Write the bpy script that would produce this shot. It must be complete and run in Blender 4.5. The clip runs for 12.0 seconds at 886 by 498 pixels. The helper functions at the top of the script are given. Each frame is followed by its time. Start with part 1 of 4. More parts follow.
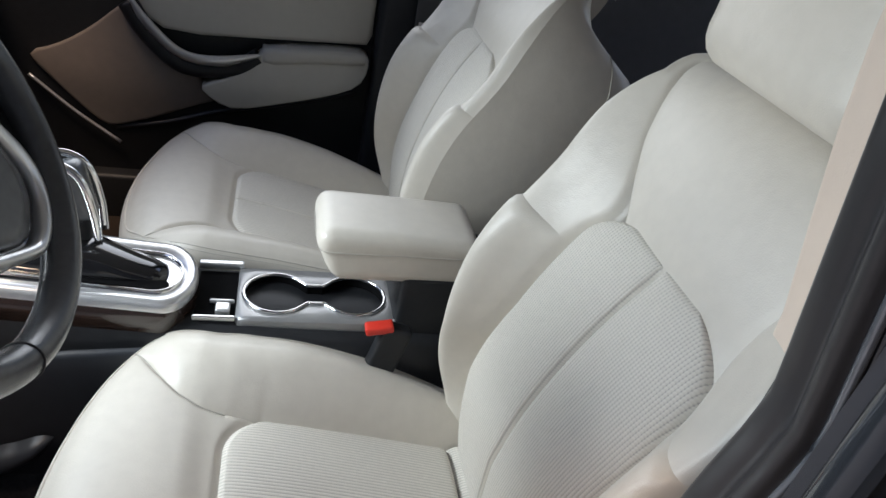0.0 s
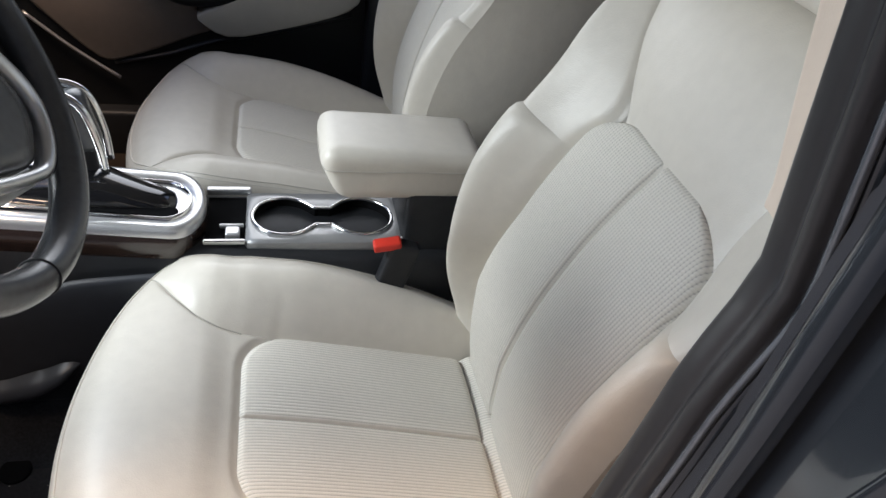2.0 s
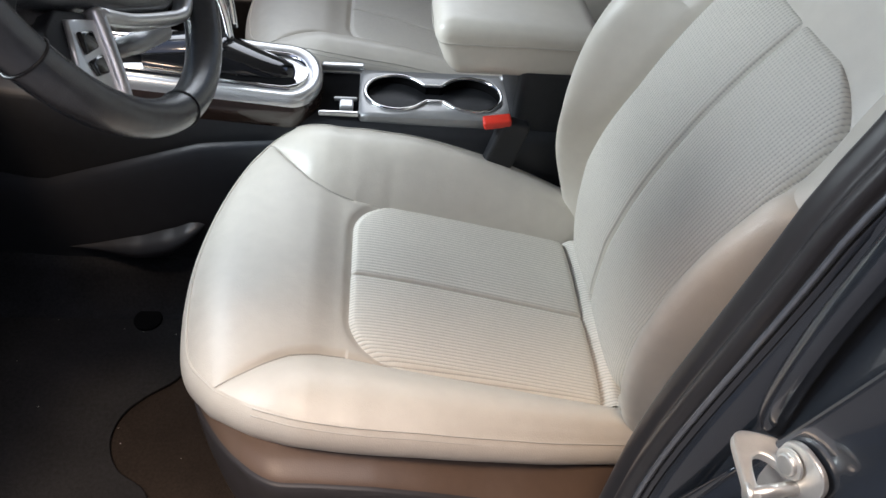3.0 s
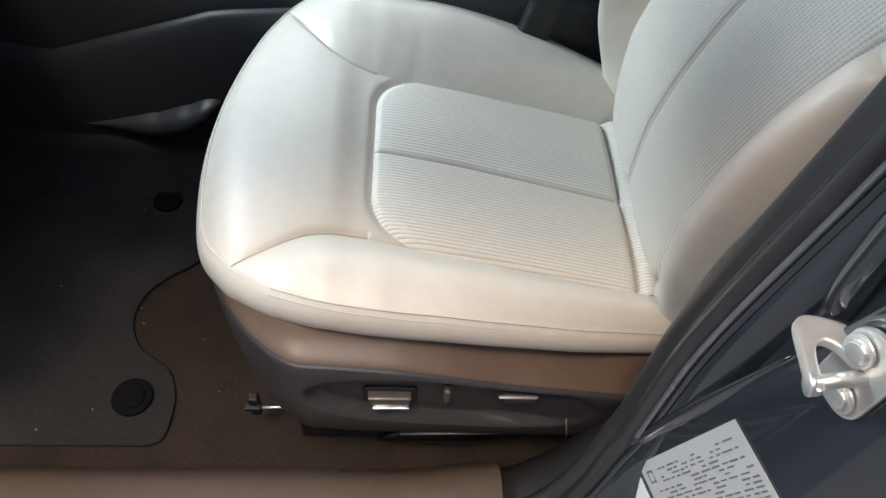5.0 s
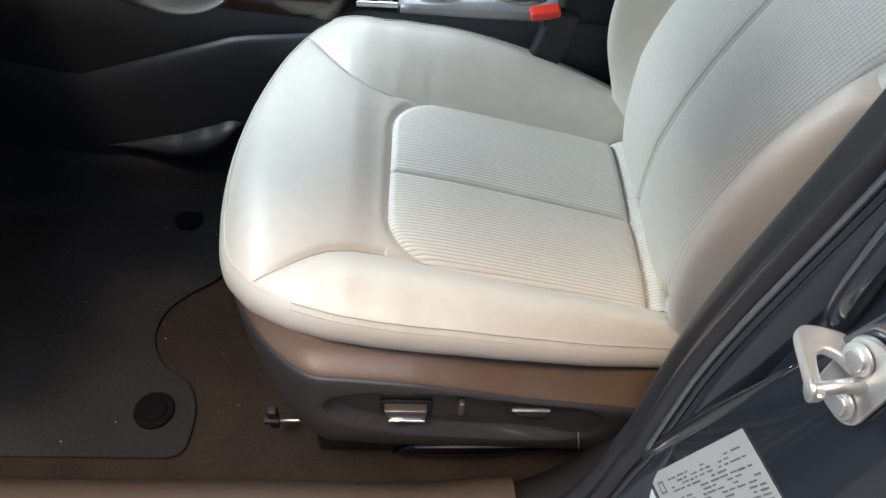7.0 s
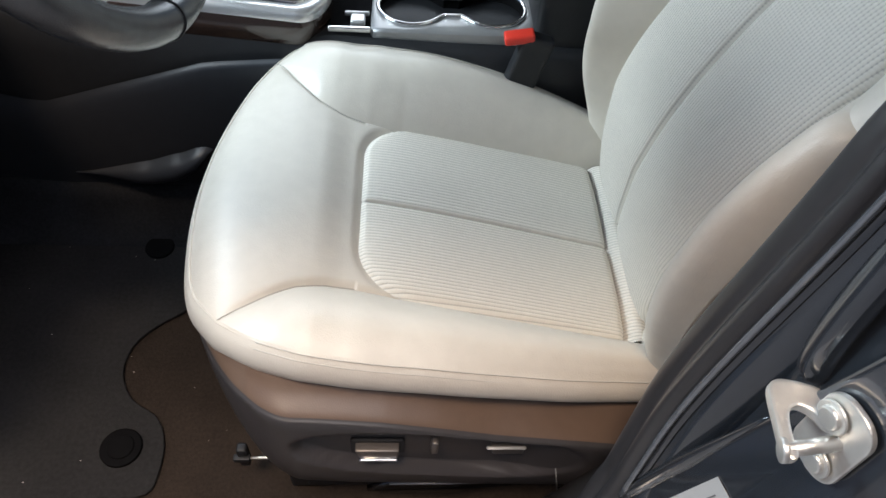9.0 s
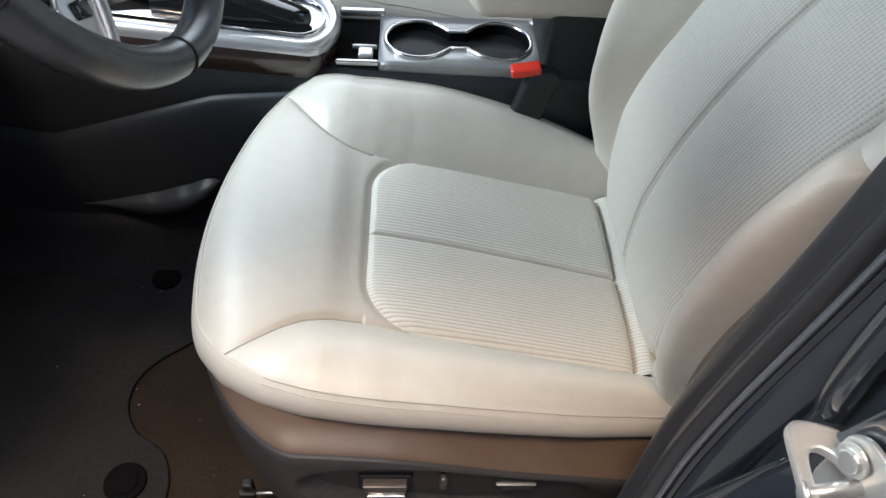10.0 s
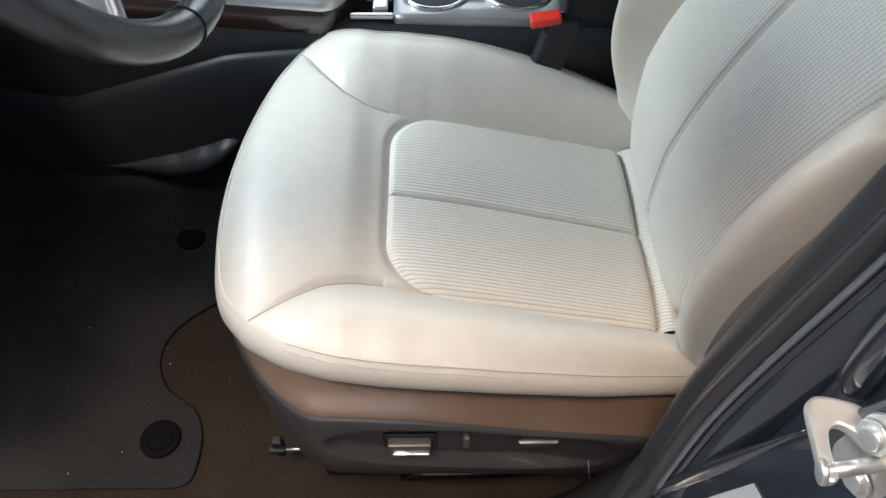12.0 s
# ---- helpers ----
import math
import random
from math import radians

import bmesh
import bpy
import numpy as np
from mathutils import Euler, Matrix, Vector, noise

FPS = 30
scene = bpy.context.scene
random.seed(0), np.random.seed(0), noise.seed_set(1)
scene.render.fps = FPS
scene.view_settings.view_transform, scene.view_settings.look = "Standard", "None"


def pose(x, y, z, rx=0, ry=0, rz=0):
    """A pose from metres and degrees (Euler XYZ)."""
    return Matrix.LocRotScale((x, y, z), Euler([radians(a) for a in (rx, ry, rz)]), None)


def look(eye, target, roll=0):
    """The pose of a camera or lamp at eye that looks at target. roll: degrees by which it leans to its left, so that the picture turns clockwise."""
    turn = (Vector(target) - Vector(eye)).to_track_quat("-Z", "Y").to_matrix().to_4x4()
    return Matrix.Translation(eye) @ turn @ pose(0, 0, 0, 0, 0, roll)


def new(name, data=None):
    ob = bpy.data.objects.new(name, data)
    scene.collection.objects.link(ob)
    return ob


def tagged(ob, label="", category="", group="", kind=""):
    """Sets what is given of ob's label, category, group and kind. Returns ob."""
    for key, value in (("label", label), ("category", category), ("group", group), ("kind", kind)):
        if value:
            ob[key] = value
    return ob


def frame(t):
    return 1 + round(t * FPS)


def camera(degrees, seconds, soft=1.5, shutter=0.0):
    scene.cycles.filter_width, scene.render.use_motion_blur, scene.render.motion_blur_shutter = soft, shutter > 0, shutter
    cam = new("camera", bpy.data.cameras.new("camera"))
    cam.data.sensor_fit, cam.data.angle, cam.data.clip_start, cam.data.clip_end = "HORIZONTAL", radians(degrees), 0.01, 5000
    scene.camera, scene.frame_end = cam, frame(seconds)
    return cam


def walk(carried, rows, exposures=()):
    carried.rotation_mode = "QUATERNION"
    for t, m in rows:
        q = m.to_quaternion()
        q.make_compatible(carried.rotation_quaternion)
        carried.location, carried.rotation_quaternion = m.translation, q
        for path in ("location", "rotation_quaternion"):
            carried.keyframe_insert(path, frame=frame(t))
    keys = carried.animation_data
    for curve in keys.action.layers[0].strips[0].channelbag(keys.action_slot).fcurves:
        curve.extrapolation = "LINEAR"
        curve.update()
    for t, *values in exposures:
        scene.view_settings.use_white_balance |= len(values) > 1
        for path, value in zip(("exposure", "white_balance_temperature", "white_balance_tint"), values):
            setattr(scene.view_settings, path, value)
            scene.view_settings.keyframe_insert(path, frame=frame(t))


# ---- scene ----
cam = camera(63.7, 12.0)
PATH = [
    (0, (0.036, -0.531, 1.272), (0.518, 1.105, 0.226), 12.1),
    (0.5, (0.046, -0.52, 1.274), (0.622, 1.09, 0.236), 12.3),
    (1, (0.069, -0.508, 1.258), (0.695, 1.068, 0.199), 12.0),
    (1.5, (0.056, -0.535, 1.268), (0.648, 1.033, 0.177), 12.3),
    (2, (0.044, -0.554, 1.257), (0.497, 0.978, 0.053), 9.5),
    (2.5, (0.017, -0.591, 1.241), (0.3, 0.908, -0.052), 8.3),
    (3, (0.025, -0.6, 1.213), (0.221, 0.819, -0.182), 6.8),
    (3.5, (0.019, -0.598, 1.191), (0.197, 0.764, -0.262), 6.5),
    (3.7, (0.024, -0.596, 1.191), (0.171, 0.72, -0.309), 6.1),
    (5.3, (0.033, -0.579, 1.161), (0.147, 0.624, -0.433), 5.7),
    (5.5, (0.042, -0.593, 1.166), (0.136, 0.639, -0.406), 4.7),
    (6, (0.04, -0.603, 1.18), (0.128, 0.658, -0.369), 4.1),
    (6.5, (0.031, -0.604, 1.181), (0.143, 0.664, -0.362), 4.9),
    (7, (0.025, -0.597, 1.179), (0.117, 0.652, -0.381), 4.8),
    (9, (0.043, -0.567, 1.18), (0.167, 0.704, -0.359), 5.3),
    (9.5, (0.037, -0.567, 1.18), (0.159, 0.729, -0.339), 5.4),
    (10, (0.038, -0.56, 1.183), (0.151, 0.766, -0.309), 4.7),
    (10.5, (0.043, -0.549, 1.183), (0.088, 0.643, -0.422), 0.9),
    (11, (0.042, -0.549, 1.186), (0.107, 0.657, -0.408), 2.3),
    (11.5, (0.043, -0.545, 1.189), (0.097, 0.656, -0.41), 1.6),
    (12, (0.045, -0.541, 1.193), (0.086, 0.66, -0.405), 1.3),
]
walk(cam, [(t, look(eye, target, roll)) for t, eye, target, roll in PATH],
     [(0, 2.50, 6550, 13), (1.5, 2.50, 6700, 14), (2.5, 2.36, 6550, 14), (3.5, 2.40, 6350, 11), (6, 2.58, 6100, 8), (9.2, 2.52, 6200, 9), (10, 2.46, 6200, 9), (10.5, 2.52, 6200, 9), (12, 2.54, 6200, 9)])

# ---------------------------------------------------------------- light
world = bpy.data.worlds.new("world")
scene.world = world
world.use_nodes = True
wn = world.node_tree
sky = wn.nodes.new("ShaderNodeTexSky")
sky.sky_type = "NISHITA"
sky.sun_disc = False
sky.sun_elevation, sky.sun_rotation = radians(74), radians(120)
sky.air_density, sky.dust_density = 1.0, 4.0
wn.links.new(sky.outputs[0], wn.nodes["Background"].inputs[0])
wn.nodes["Background"].inputs[1].default_value = 0.052
sun = new("sun", bpy.data.lights.new("sun", "SUN"))
sun.data.energy, sun.data.angle, sun.data.color = 0.38, radians(13), (1.0, 0.75, 0.53)
sun.matrix_world = look((-1.3, -1.75, 6.5), (0, 0, 0.5))


def window_light(name, eye, target, wide, high, power, color):
    """Daylight of the sky, standing in a window opening."""
    ob = new(name, bpy.data.lights.new(name, "AREA"))
    ob.data.shape, ob.data.size, ob.data.size_y = "RECTANGLE", wide, high
    ob.data.energy, ob.data.color = power, color
    ob.data.spread = radians(96)
    ob.matrix_world = look(eye, target)


window_light("windscreen_daylight", (-0.82, 0.12, 1.11), (0.0, -0.06, 0.56), 0.60, 0.44, 1.9, (0.88, 1.0, 1.04))
window_light("passenger_window_daylight", (-0.15, 1.13, 1.20), (0.0, 0.0, 0.65), 0.85, 0.36, 0.2, (0.96, 1.0, 1.0))


# ---------------------------------------------------------------- materials
def material(name, color, rough=0.5, metal=0.0, coat=0.0, vary=0.08, scale=30.0, bump=0.0, bump_scale=400.0, spec=0.5, wavy=0.0):
    """Plain surface with variation of tone at two scales and a fine relief."""
    m = bpy.data.materials.new(name)
    m.use_nodes = True
    n, l = m.node_tree.nodes, m.node_tree.links
    b = n["Principled BSDF"]
    b.inputs["Roughness"].default_value, b.inputs["Metallic"].default_value = rough, metal
    b.inputs["Coat Weight"].default_value, b.inputs["Coat Roughness"].default_value = coat, 0.05
    b.inputs["Specular IOR Level"].default_value = spec
    co = n.new("ShaderNodeTexCoord")
    big, fine = n.new("ShaderNodeTexNoise"), n.new("ShaderNodeTexNoise")
    big.inputs["Scale"].default_value, big.inputs["Detail"].default_value = scale * 0.2, 3
    fine.inputs["Scale"].default_value, fine.inputs["Detail"].default_value = scale * 4, 4
    for t in (big, fine):
        l.new(co.outputs["Object"], t.inputs["Vector"])
    both = n.new("ShaderNodeMath")
    both.operation = "MULTIPLY_ADD"
    both.inputs[1].default_value = 0.5
    l.new(fine.outputs[0], both.inputs[0])
    half = n.new("ShaderNodeMath")
    half.operation = "MULTIPLY"
    half.inputs[1].default_value = 0.5
    l.new(big.outputs[0], half.inputs[0])
    l.new(half.outputs[0], both.inputs[2])
    ramp = n.new("ShaderNodeValToRGB")
    ramp.color_ramp.elements[0].position, ramp.color_ramp.elements[1].position = 0.3, 0.7
    ramp.color_ramp.elements[0].color = (*[c * (1 - vary) for c in color], 1)
    ramp.color_ramp.elements[1].color = (*[min(1, c * (1 + vary)) for c in color], 1)
    l.new(both.outputs[0], ramp.inputs[0])
    l.new(ramp.outputs[0], b.inputs["Base Color"])
    rr = n.new("ShaderNodeMapRange")
    rr.inputs["To Min"].default_value, rr.inputs["To Max"].default_value = max(0.02, rough - 0.06), rough + 0.06
    l.new(big.outputs[0], rr.inputs["Value"])
    l.new(rr.outputs[0], b.inputs["Roughness"])
    if bump:
        g = n.new("ShaderNodeTexVoronoi" if bump_scale > 500 else "ShaderNodeTexNoise")
        g.inputs["Scale"].default_value = bump_scale
        l.new(co.outputs["Object"], g.inputs["Vector"])
        bp = n.new("ShaderNodeBump")
        bp.inputs["Strength"].default_value, bp.inputs["Distance"].default_value = bump, 0.001
        l.new(g.outputs[0], bp.inputs["Height"])
        l.new(bp.outputs[0], b.inputs["Normal"])
        if wavy:
            slow = n.new("ShaderNodeTexNoise")
            slow.inputs["Scale"].default_value, slow.inputs["Detail"].default_value = 22.0, 3
            l.new(co.outputs["Object"], slow.inputs["Vector"])
            b2 = n.new("ShaderNodeBump")
            b2.inputs["Strength"].default_value, b2.inputs["Distance"].default_value = wavy, 0.006
            l.new(slow.outputs[0], b2.inputs["Height"])
            l.new(b2.outputs[0], bp.inputs["Normal"])
    return m


def ribbed(name, color, pitch, cross):
    """Corded knit: ribs across the first UV direction (metres), with a finer knit along them."""
    m = material(name, color, 0.85, vary=0.05, scale=40, spec=0.3)
    n, l = m.node_tree.nodes, m.node_tree.links
    b = n["Principled BSDF"]
    uv = n.new("ShaderNodeUVMap")
    uv.uv_map = "UVMap"
    sep = n.new("ShaderNodeSeparateXYZ")
    l.new(uv.outputs[0], sep.inputs[0])

    def wave(channel, step):
        k = n.new("ShaderNodeMath")
        k.operation = "MULTIPLY"
        k.inputs[1].default_value = math.pi / step
        l.new(sep.outputs[channel], k.inputs[0])
        s = n.new("ShaderNodeMath")
        s.operation = "SINE"
        l.new(k.outputs[0], s.inputs[0])
        a = n.new("ShaderNodeMath")
        a.operation = "ABSOLUTE"
        l.new(s.outputs[0], a.inputs[0])
        return a
    rib, knit = wave(0, pitch), wave(1, pitch * 0.8)
    mix = n.new("ShaderNodeMath")
    mix.operation = "MULTIPLY_ADD"
    mix.inputs[1].default_value = cross
    l.new(knit.outputs[0], mix.inputs[0])
    l.new(rib.outputs[0], mix.inputs[2])
    bp = n.new("ShaderNodeBump")
    bp.inputs["Strength"].default_value, bp.inputs["Distance"].default_value = 0.6, 0.0011
    l.new(mix.outputs[0], bp.inputs["Height"])
    l.new(bp.outputs[0], b.inputs["Normal"])
    # Shade in the grooves between ribs is put into the base colour.
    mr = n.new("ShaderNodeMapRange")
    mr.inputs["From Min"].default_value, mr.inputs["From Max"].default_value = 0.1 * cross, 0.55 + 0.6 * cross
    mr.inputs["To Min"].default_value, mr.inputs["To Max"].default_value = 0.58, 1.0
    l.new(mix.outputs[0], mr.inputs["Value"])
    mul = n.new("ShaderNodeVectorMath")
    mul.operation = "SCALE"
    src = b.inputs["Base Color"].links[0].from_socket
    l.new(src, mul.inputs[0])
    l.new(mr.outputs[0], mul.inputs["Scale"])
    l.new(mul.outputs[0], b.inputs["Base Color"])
    return m


LEATHER = material("cream_leather", (0.62, 0.575, 0.505), 0.37, vary=0.05, scale=14, bump=0.16, bump_scale=700, wavy=0.22)
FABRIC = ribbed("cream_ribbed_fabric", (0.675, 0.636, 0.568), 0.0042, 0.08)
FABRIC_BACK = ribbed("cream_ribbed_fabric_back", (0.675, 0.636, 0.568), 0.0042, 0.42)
BEIGE = material("beige_plastic", (0.64, 0.53, 0.44), 0.55, vary=0.04, scale=14, bump=0.1, bump_scale=700)
BLACK = material("black_plastic", (0.015, 0.0158, 0.018), 0.5, vary=0.2, scale=20, bump=0.15, bump_scale=800, spec=0.35)
VALANCE = material("valance_plastic", (0.050, 0.046, 0.047), 0.33, vary=0.1, scale=16, bump=0.03, bump_scale=800)
DOORSKIN = material("stone_door_skin", (0.50, 0.485, 0.44), 0.42, vary=0.04, scale=14, bump=0.12, bump_scale=900)
TAUPE = material("taupe_door_plastic", (0.19, 0.160, 0.140), 0.45, vary=0.08, scale=14, bump=0.1, bump_scale=700)
SPEAKER = material("brown_speaker_cover", (0.15, 0.112, 0.090), 0.5, vary=0.10, scale=30, bump=0.3, bump_scale=600)
REARTRIM = material("grey_rear_lining", (0.15, 0.155, 0.165), 0.6, vary=0.1, scale=10)
DEEP = material("black_well", (0.006, 0.006, 0.0065), 0.8, vary=0.2, scale=20, spec=0.03)
GLOSS = material("gloss_black_plastic", (0.010, 0.010, 0.011), 0.12, coat=0.6, vary=0.1, scale=20)
SATIN = material("satin_bright_trim", (0.72, 0.72, 0.72), 0.30, 0.75, vary=0.05, scale=25)
CHARCOAL = material("charcoal_plastic", (0.020, 0.022, 0.027), 0.42, vary=0.12, scale=16, bump=0.1, bump_scale=800, spec=0.4)
GREYTRIM = material("grey_pillar_trim", (0.021, 0.019, 0.0185), 0.5, vary=0.12, scale=16, bump=0.1, bump_scale=700)
SILLPLATE = material("brown_sill_plastic", (0.085, 0.060, 0.043), 0.55, vary=0.12, scale=16, bump=0.1, bump_scale=700)
CARPET = material("brown_carpet", (0.026, 0.0195, 0.0153), 0.95, vary=0.4, scale=60, bump=0.8, bump_scale=450, spec=0.1)
MAT = material("floor_mat", (0.023, 0.0225, 0.0230), 0.85, vary=0.35, scale=45, bump=0.6, bump_scale=380, spec=0.12)
RUBBER = material("black_rubber", (0.027, 0.026, 0.028), 0.36, vary=0.15, scale=25, spec=0.7)
PAINT = material("dark_grey_car_paint", (0.048, 0.056, 0.068), 0.22, 0.55, 1.0, vary=0.1, scale=12)
# Lighter copy of the car paint: the flange's highlight is put into its colour.
EDGE_HIGHLIGHT = material("paint_edge_highlight", (0.21, 0.225, 0.25), 0.25, 0.6, 1.0, vary=0.2, scale=30)
SILVER = material("satin_silver", (0.31, 0.31, 0.31), 0.34, 0.45, vary=0.06, scale=20)
CHROME = material("chrome", (0.80, 0.80, 0.80), 0.10, 1.0, vary=0.03, scale=20)
STEEL = material("zinc_steel", (0.76, 0.75, 0.71), 0.38, 0.8, vary=0.08, scale=40)
WOOD = material("dark_wood_trim", (0.032, 0.019, 0.015), 0.22, coat=1.0, vary=0.3, scale=22)
SWITCHGREY = material("bronze_grey_switch", (0.17, 0.155, 0.145), 0.30, 0.6, vary=0.06, scale=20)
RIM_BROWN = material("valance_rim_brown", (0.130, 0.086, 0.061), 0.30, vary=0.10, scale=16, bump=0.05, bump_scale=800)
BLACKCARPET = material("black_carpet", (0.020, 0.021, 0.0235), 0.95, vary=0.4, scale=60, bump=0.8, bump_scale=450, spec=0.1)
RED = material("red_plastic", (0.62, 0.035, 0.02), 0.35, vary=0.06)
WHEEL_LEATHER = material("black_wheel_leather", (0.066, 0.070, 0.076), 0.25, vary=0.15, scale=25, bump=0.12, bump_scale=900, spec=0.9)
THREAD = material("seam_thread", (0.50, 0.47, 0.42), 0.7)
SEAM = material("seam_shadow_thread", (0.40, 0.375, 0.33), 0.8)
PAPER = material("sticker_paper", (0.50, 0.475, 0.45), 0.5, vary=0.03)
WHITE = material("white_sticker", (0.80, 0.80, 0.79), 0.45, vary=0.02)
INK = material("sticker_ink", (0.17, 0.165, 0.16), 0.6)
BELT = material("grey_belt_webbing", (0.10, 0.10, 0.10), 0.8, vary=0.1, scale=60)
CONCRETE = material("concrete_floor", (0.19, 0.20, 0.21), 0.75, vary=0.2, scale=6, bump=0.3, bump_scale=60)
BLOCKWALL = material("light_block_grey", (0.13, 0.125, 0.12), 0.8, vary=0.08, scale=4)
HEADLINER = material("headliner", (0.45, 0.43, 0.40), 0.9, vary=0.05, scale=40)
EMBLEM = material("emblem_silver", (0.75, 0.75, 0.74), 0.18, 1.0)


# ---------------------------------------------------------------- mesh helpers
def crom(points, n):
    """A smooth curve through the points: n samples, evenly in the parameter."""
    p = np.asarray(points, float)
    p = np.vstack([2 * p[0] - p[1], p, 2 * p[-1] - p[-2]])
    out = []
    for t in np.linspace(0, len(p) - 3 - 1e-9, n):
        i = int(t)
        f = t - i
        a, b, c, d = p[i], p[i + 1], p[i + 2], p[i + 3]
        out.append(0.5 * (2 * b + (c - a) * f + (2 * a - 5 * b + 4 * c - d) * f * f + (3 * b - a - 3 * c + d) * f ** 3))
    return np.array(out)


def edged(n, gap=0.012):
    """Steps from 0 to 1, closer together at both ends."""
    e = [0, gap * 0.35, gap, gap * 1.8]
    return np.array(sorted(set(e + [1 - k for k in e] + list(np.linspace(gap * 3, 1 - gap * 3, n)))))


def thing(name, label, category, at=(0, 0, 0), group="", kind=""):
    ob = new(name)
    ob.empty_display_size = 0.05
    ob.location = at
    return tagged(ob, label, category, group, kind)


def place(name, mesh, material_, parent=None, label=""):
    ob = new(name, mesh)
    if material_ and not mesh.materials:
        mesh.materials.append(material_)
    if parent is not None:
        base = Vector((0, 0, 0))
        p = parent
        while p is not None:
            base += p.location
            p = p.parent
        ob.parent = parent
        ob.location = -base
    if label:
        ob["label"] = label
    return ob


def part(name, bm, material_, parent=None, label="", smooth=True):
    """Links a bmesh as one mesh object; its coordinates are the world's."""
    bmesh.ops.recalc_face_normals(bm, faces=bm.faces[:])
    me = bpy.data.meshes.new(name)
    bm.to_mesh(me)
    bm.free()
    for f in me.polygons:
        f.use_smooth = smooth
    return place(name, me, material_, parent, label)


def sheet(name, pts, material_, parent=None, label="", uv=None, wrap=False, caps=False, flip=False):
    """A smooth surface through a grid of points (rows x columns x 3)."""
    pts = np.asarray(pts, float)
    r, c, _ = pts.shape
    faces = []
    for i in range(r - 1):
        for j in range(c if wrap else c - 1):
            k = (j + 1) % c
            q = [i * c + j, i * c + k, (i + 1) * c + k, (i + 1) * c + j]
            faces.append(q[::-1] if flip else q)
    if caps:
        faces.append(list(range(c))[::-1] if not flip else list(range(c)))
        last = [(r - 1) * c + j for j in range(c)]
        faces.append(last if not flip else last[::-1])
    me = bpy.data.meshes.new(name)
    me.from_pydata(pts.reshape(-1, 3).tolist(), [], faces)
    if uv is not None:
        flat = np.asarray(uv, float).reshape(-1, 2)
        layer = me.uv_layers.new(name="UVMap")
        idx = np.empty(len(me.loops), dtype=np.int32)
        me.loops.foreach_get("vertex_index", idx)
        layer.data.foreach_set("uv", flat[idx].ravel())
    me.polygons.foreach_set("use_smooth", [True] * len(me.polygons))
    me.update()
    ob = place(name, me, material_, parent, label)
    if wrap or caps:
        b = bmesh.new()
        b.from_mesh(me)
        bmesh.ops.recalc_face_normals(b, faces=b.faces[:])
        b.to_mesh(me)
        b.free()
    return ob


def tube_pts(path, radius, sides=12, squash=1.0):
    path = np.asarray(path, float)
    rad = np.broadcast_to(np.asarray(radius, float), (len(path),))
    tan = np.gradient(path, axis=0)
    tan /= np.linalg.norm(tan, axis=1)[:, None] + 1e-12
    up = np.array([0, 0, 1.0]) if abs(tan[0][2]) < 0.9 else np.array([0, 1.0, 0])
    rows = []
    for p, t, r in zip(path, tan, rad):
        a = np.cross(t, up)
        a /= np.linalg.norm(a) + 1e-12
        b = np.cross(a, t)
        up = b
        th = np.linspace(0, 2 * math.pi, sides, endpoint=False)
        rows.append(p + r * (np.cos(th)[:, None] * a + squash * np.sin(th)[:, None] * b))
    return np.array(rows)


def tube(name, path, radius, material_, parent=None, label="", sides=12, squash=1.0):
    return sheet(name, tube_pts(path, radius, sides, squash), material_, parent, label, wrap=True, caps=True)


def block(size, at=(0, 0, 0), bevel=0.004, seg=3, rot=None, taper=None):
    """A bmesh box with rounded edges; taper scales its top in x and y."""
    bm = bmesh.new()
    bmesh.ops.create_cube(bm, size=1)
    for v in bm.verts:
        if taper and v.co.z > 0:
            v.co.x *= taper[0]
            v.co.y *= taper[1]
        v.co = Vector((v.co.x * size[0], v.co.y * size[1], v.co.z * size[2]))
    if bevel:
        bmesh.ops.bevel(bm, geom=bm.edges[:], offset=bevel, segments=seg, profile=0.6, affect="EDGES")
    m = Matrix.Translation(at) @ (Euler([radians(a) for a in rot]).to_matrix().to_4x4() if rot else Matrix())
    bm.transform(m)
    return bm


def disc(radius, depth, at, rot=(0, 0, 0), bevel=0.001, seg=28, r2=None):
    bm = bmesh.new()
    bmesh.ops.create_cone(bm, cap_ends=True, segments=seg, radius1=radius, radius2=radius if r2 is None else r2, depth=depth)
    if bevel:
        rim = [e for e in bm.edges if len(e.link_faces) == 2 and any(len(f.verts) > 4 for f in e.link_faces)]
        bmesh.ops.bevel(bm, geom=rim, offset=bevel, segments=2, profile=0.5, affect="EDGES")
    bm.transform(Matrix.Translation(at) @ Euler([radians(a) for a in rot]).to_matrix().to_4x4())
    return bm


def slab(outline, thickness, at, axes, bevel=0.002):
    """A plate with a 2D outline: axes are its two directions; it grows along their cross product."""
    a, b = Vector(axes[0]).normalized(), Vector(axes[1]).normalized()
    n = a.cross(b)
    bm = bmesh.new()
    low = [bm.verts.new(Vector(at) + a * u + b * v) for u, v in outline]
    f = bm.faces.new(low)
    top = bmesh.ops.extrude_face_region(bm, geom=[f])
    for v in [g for g in top["geom"] if isinstance(g, bmesh.types.BMVert)]:
        v.co += n * thickness
    bmesh.ops.recalc_face_normals(bm, faces=bm.faces[:])
    if bevel:
        caps_ = [e for e in bm.edges if any(len(g.verts) == len(outline) for g in e.link_faces)]
        bmesh.ops.bevel(bm, geom=caps_, offset=bevel, segments=2, profile=0.6, affect="EDGES")
    return bm


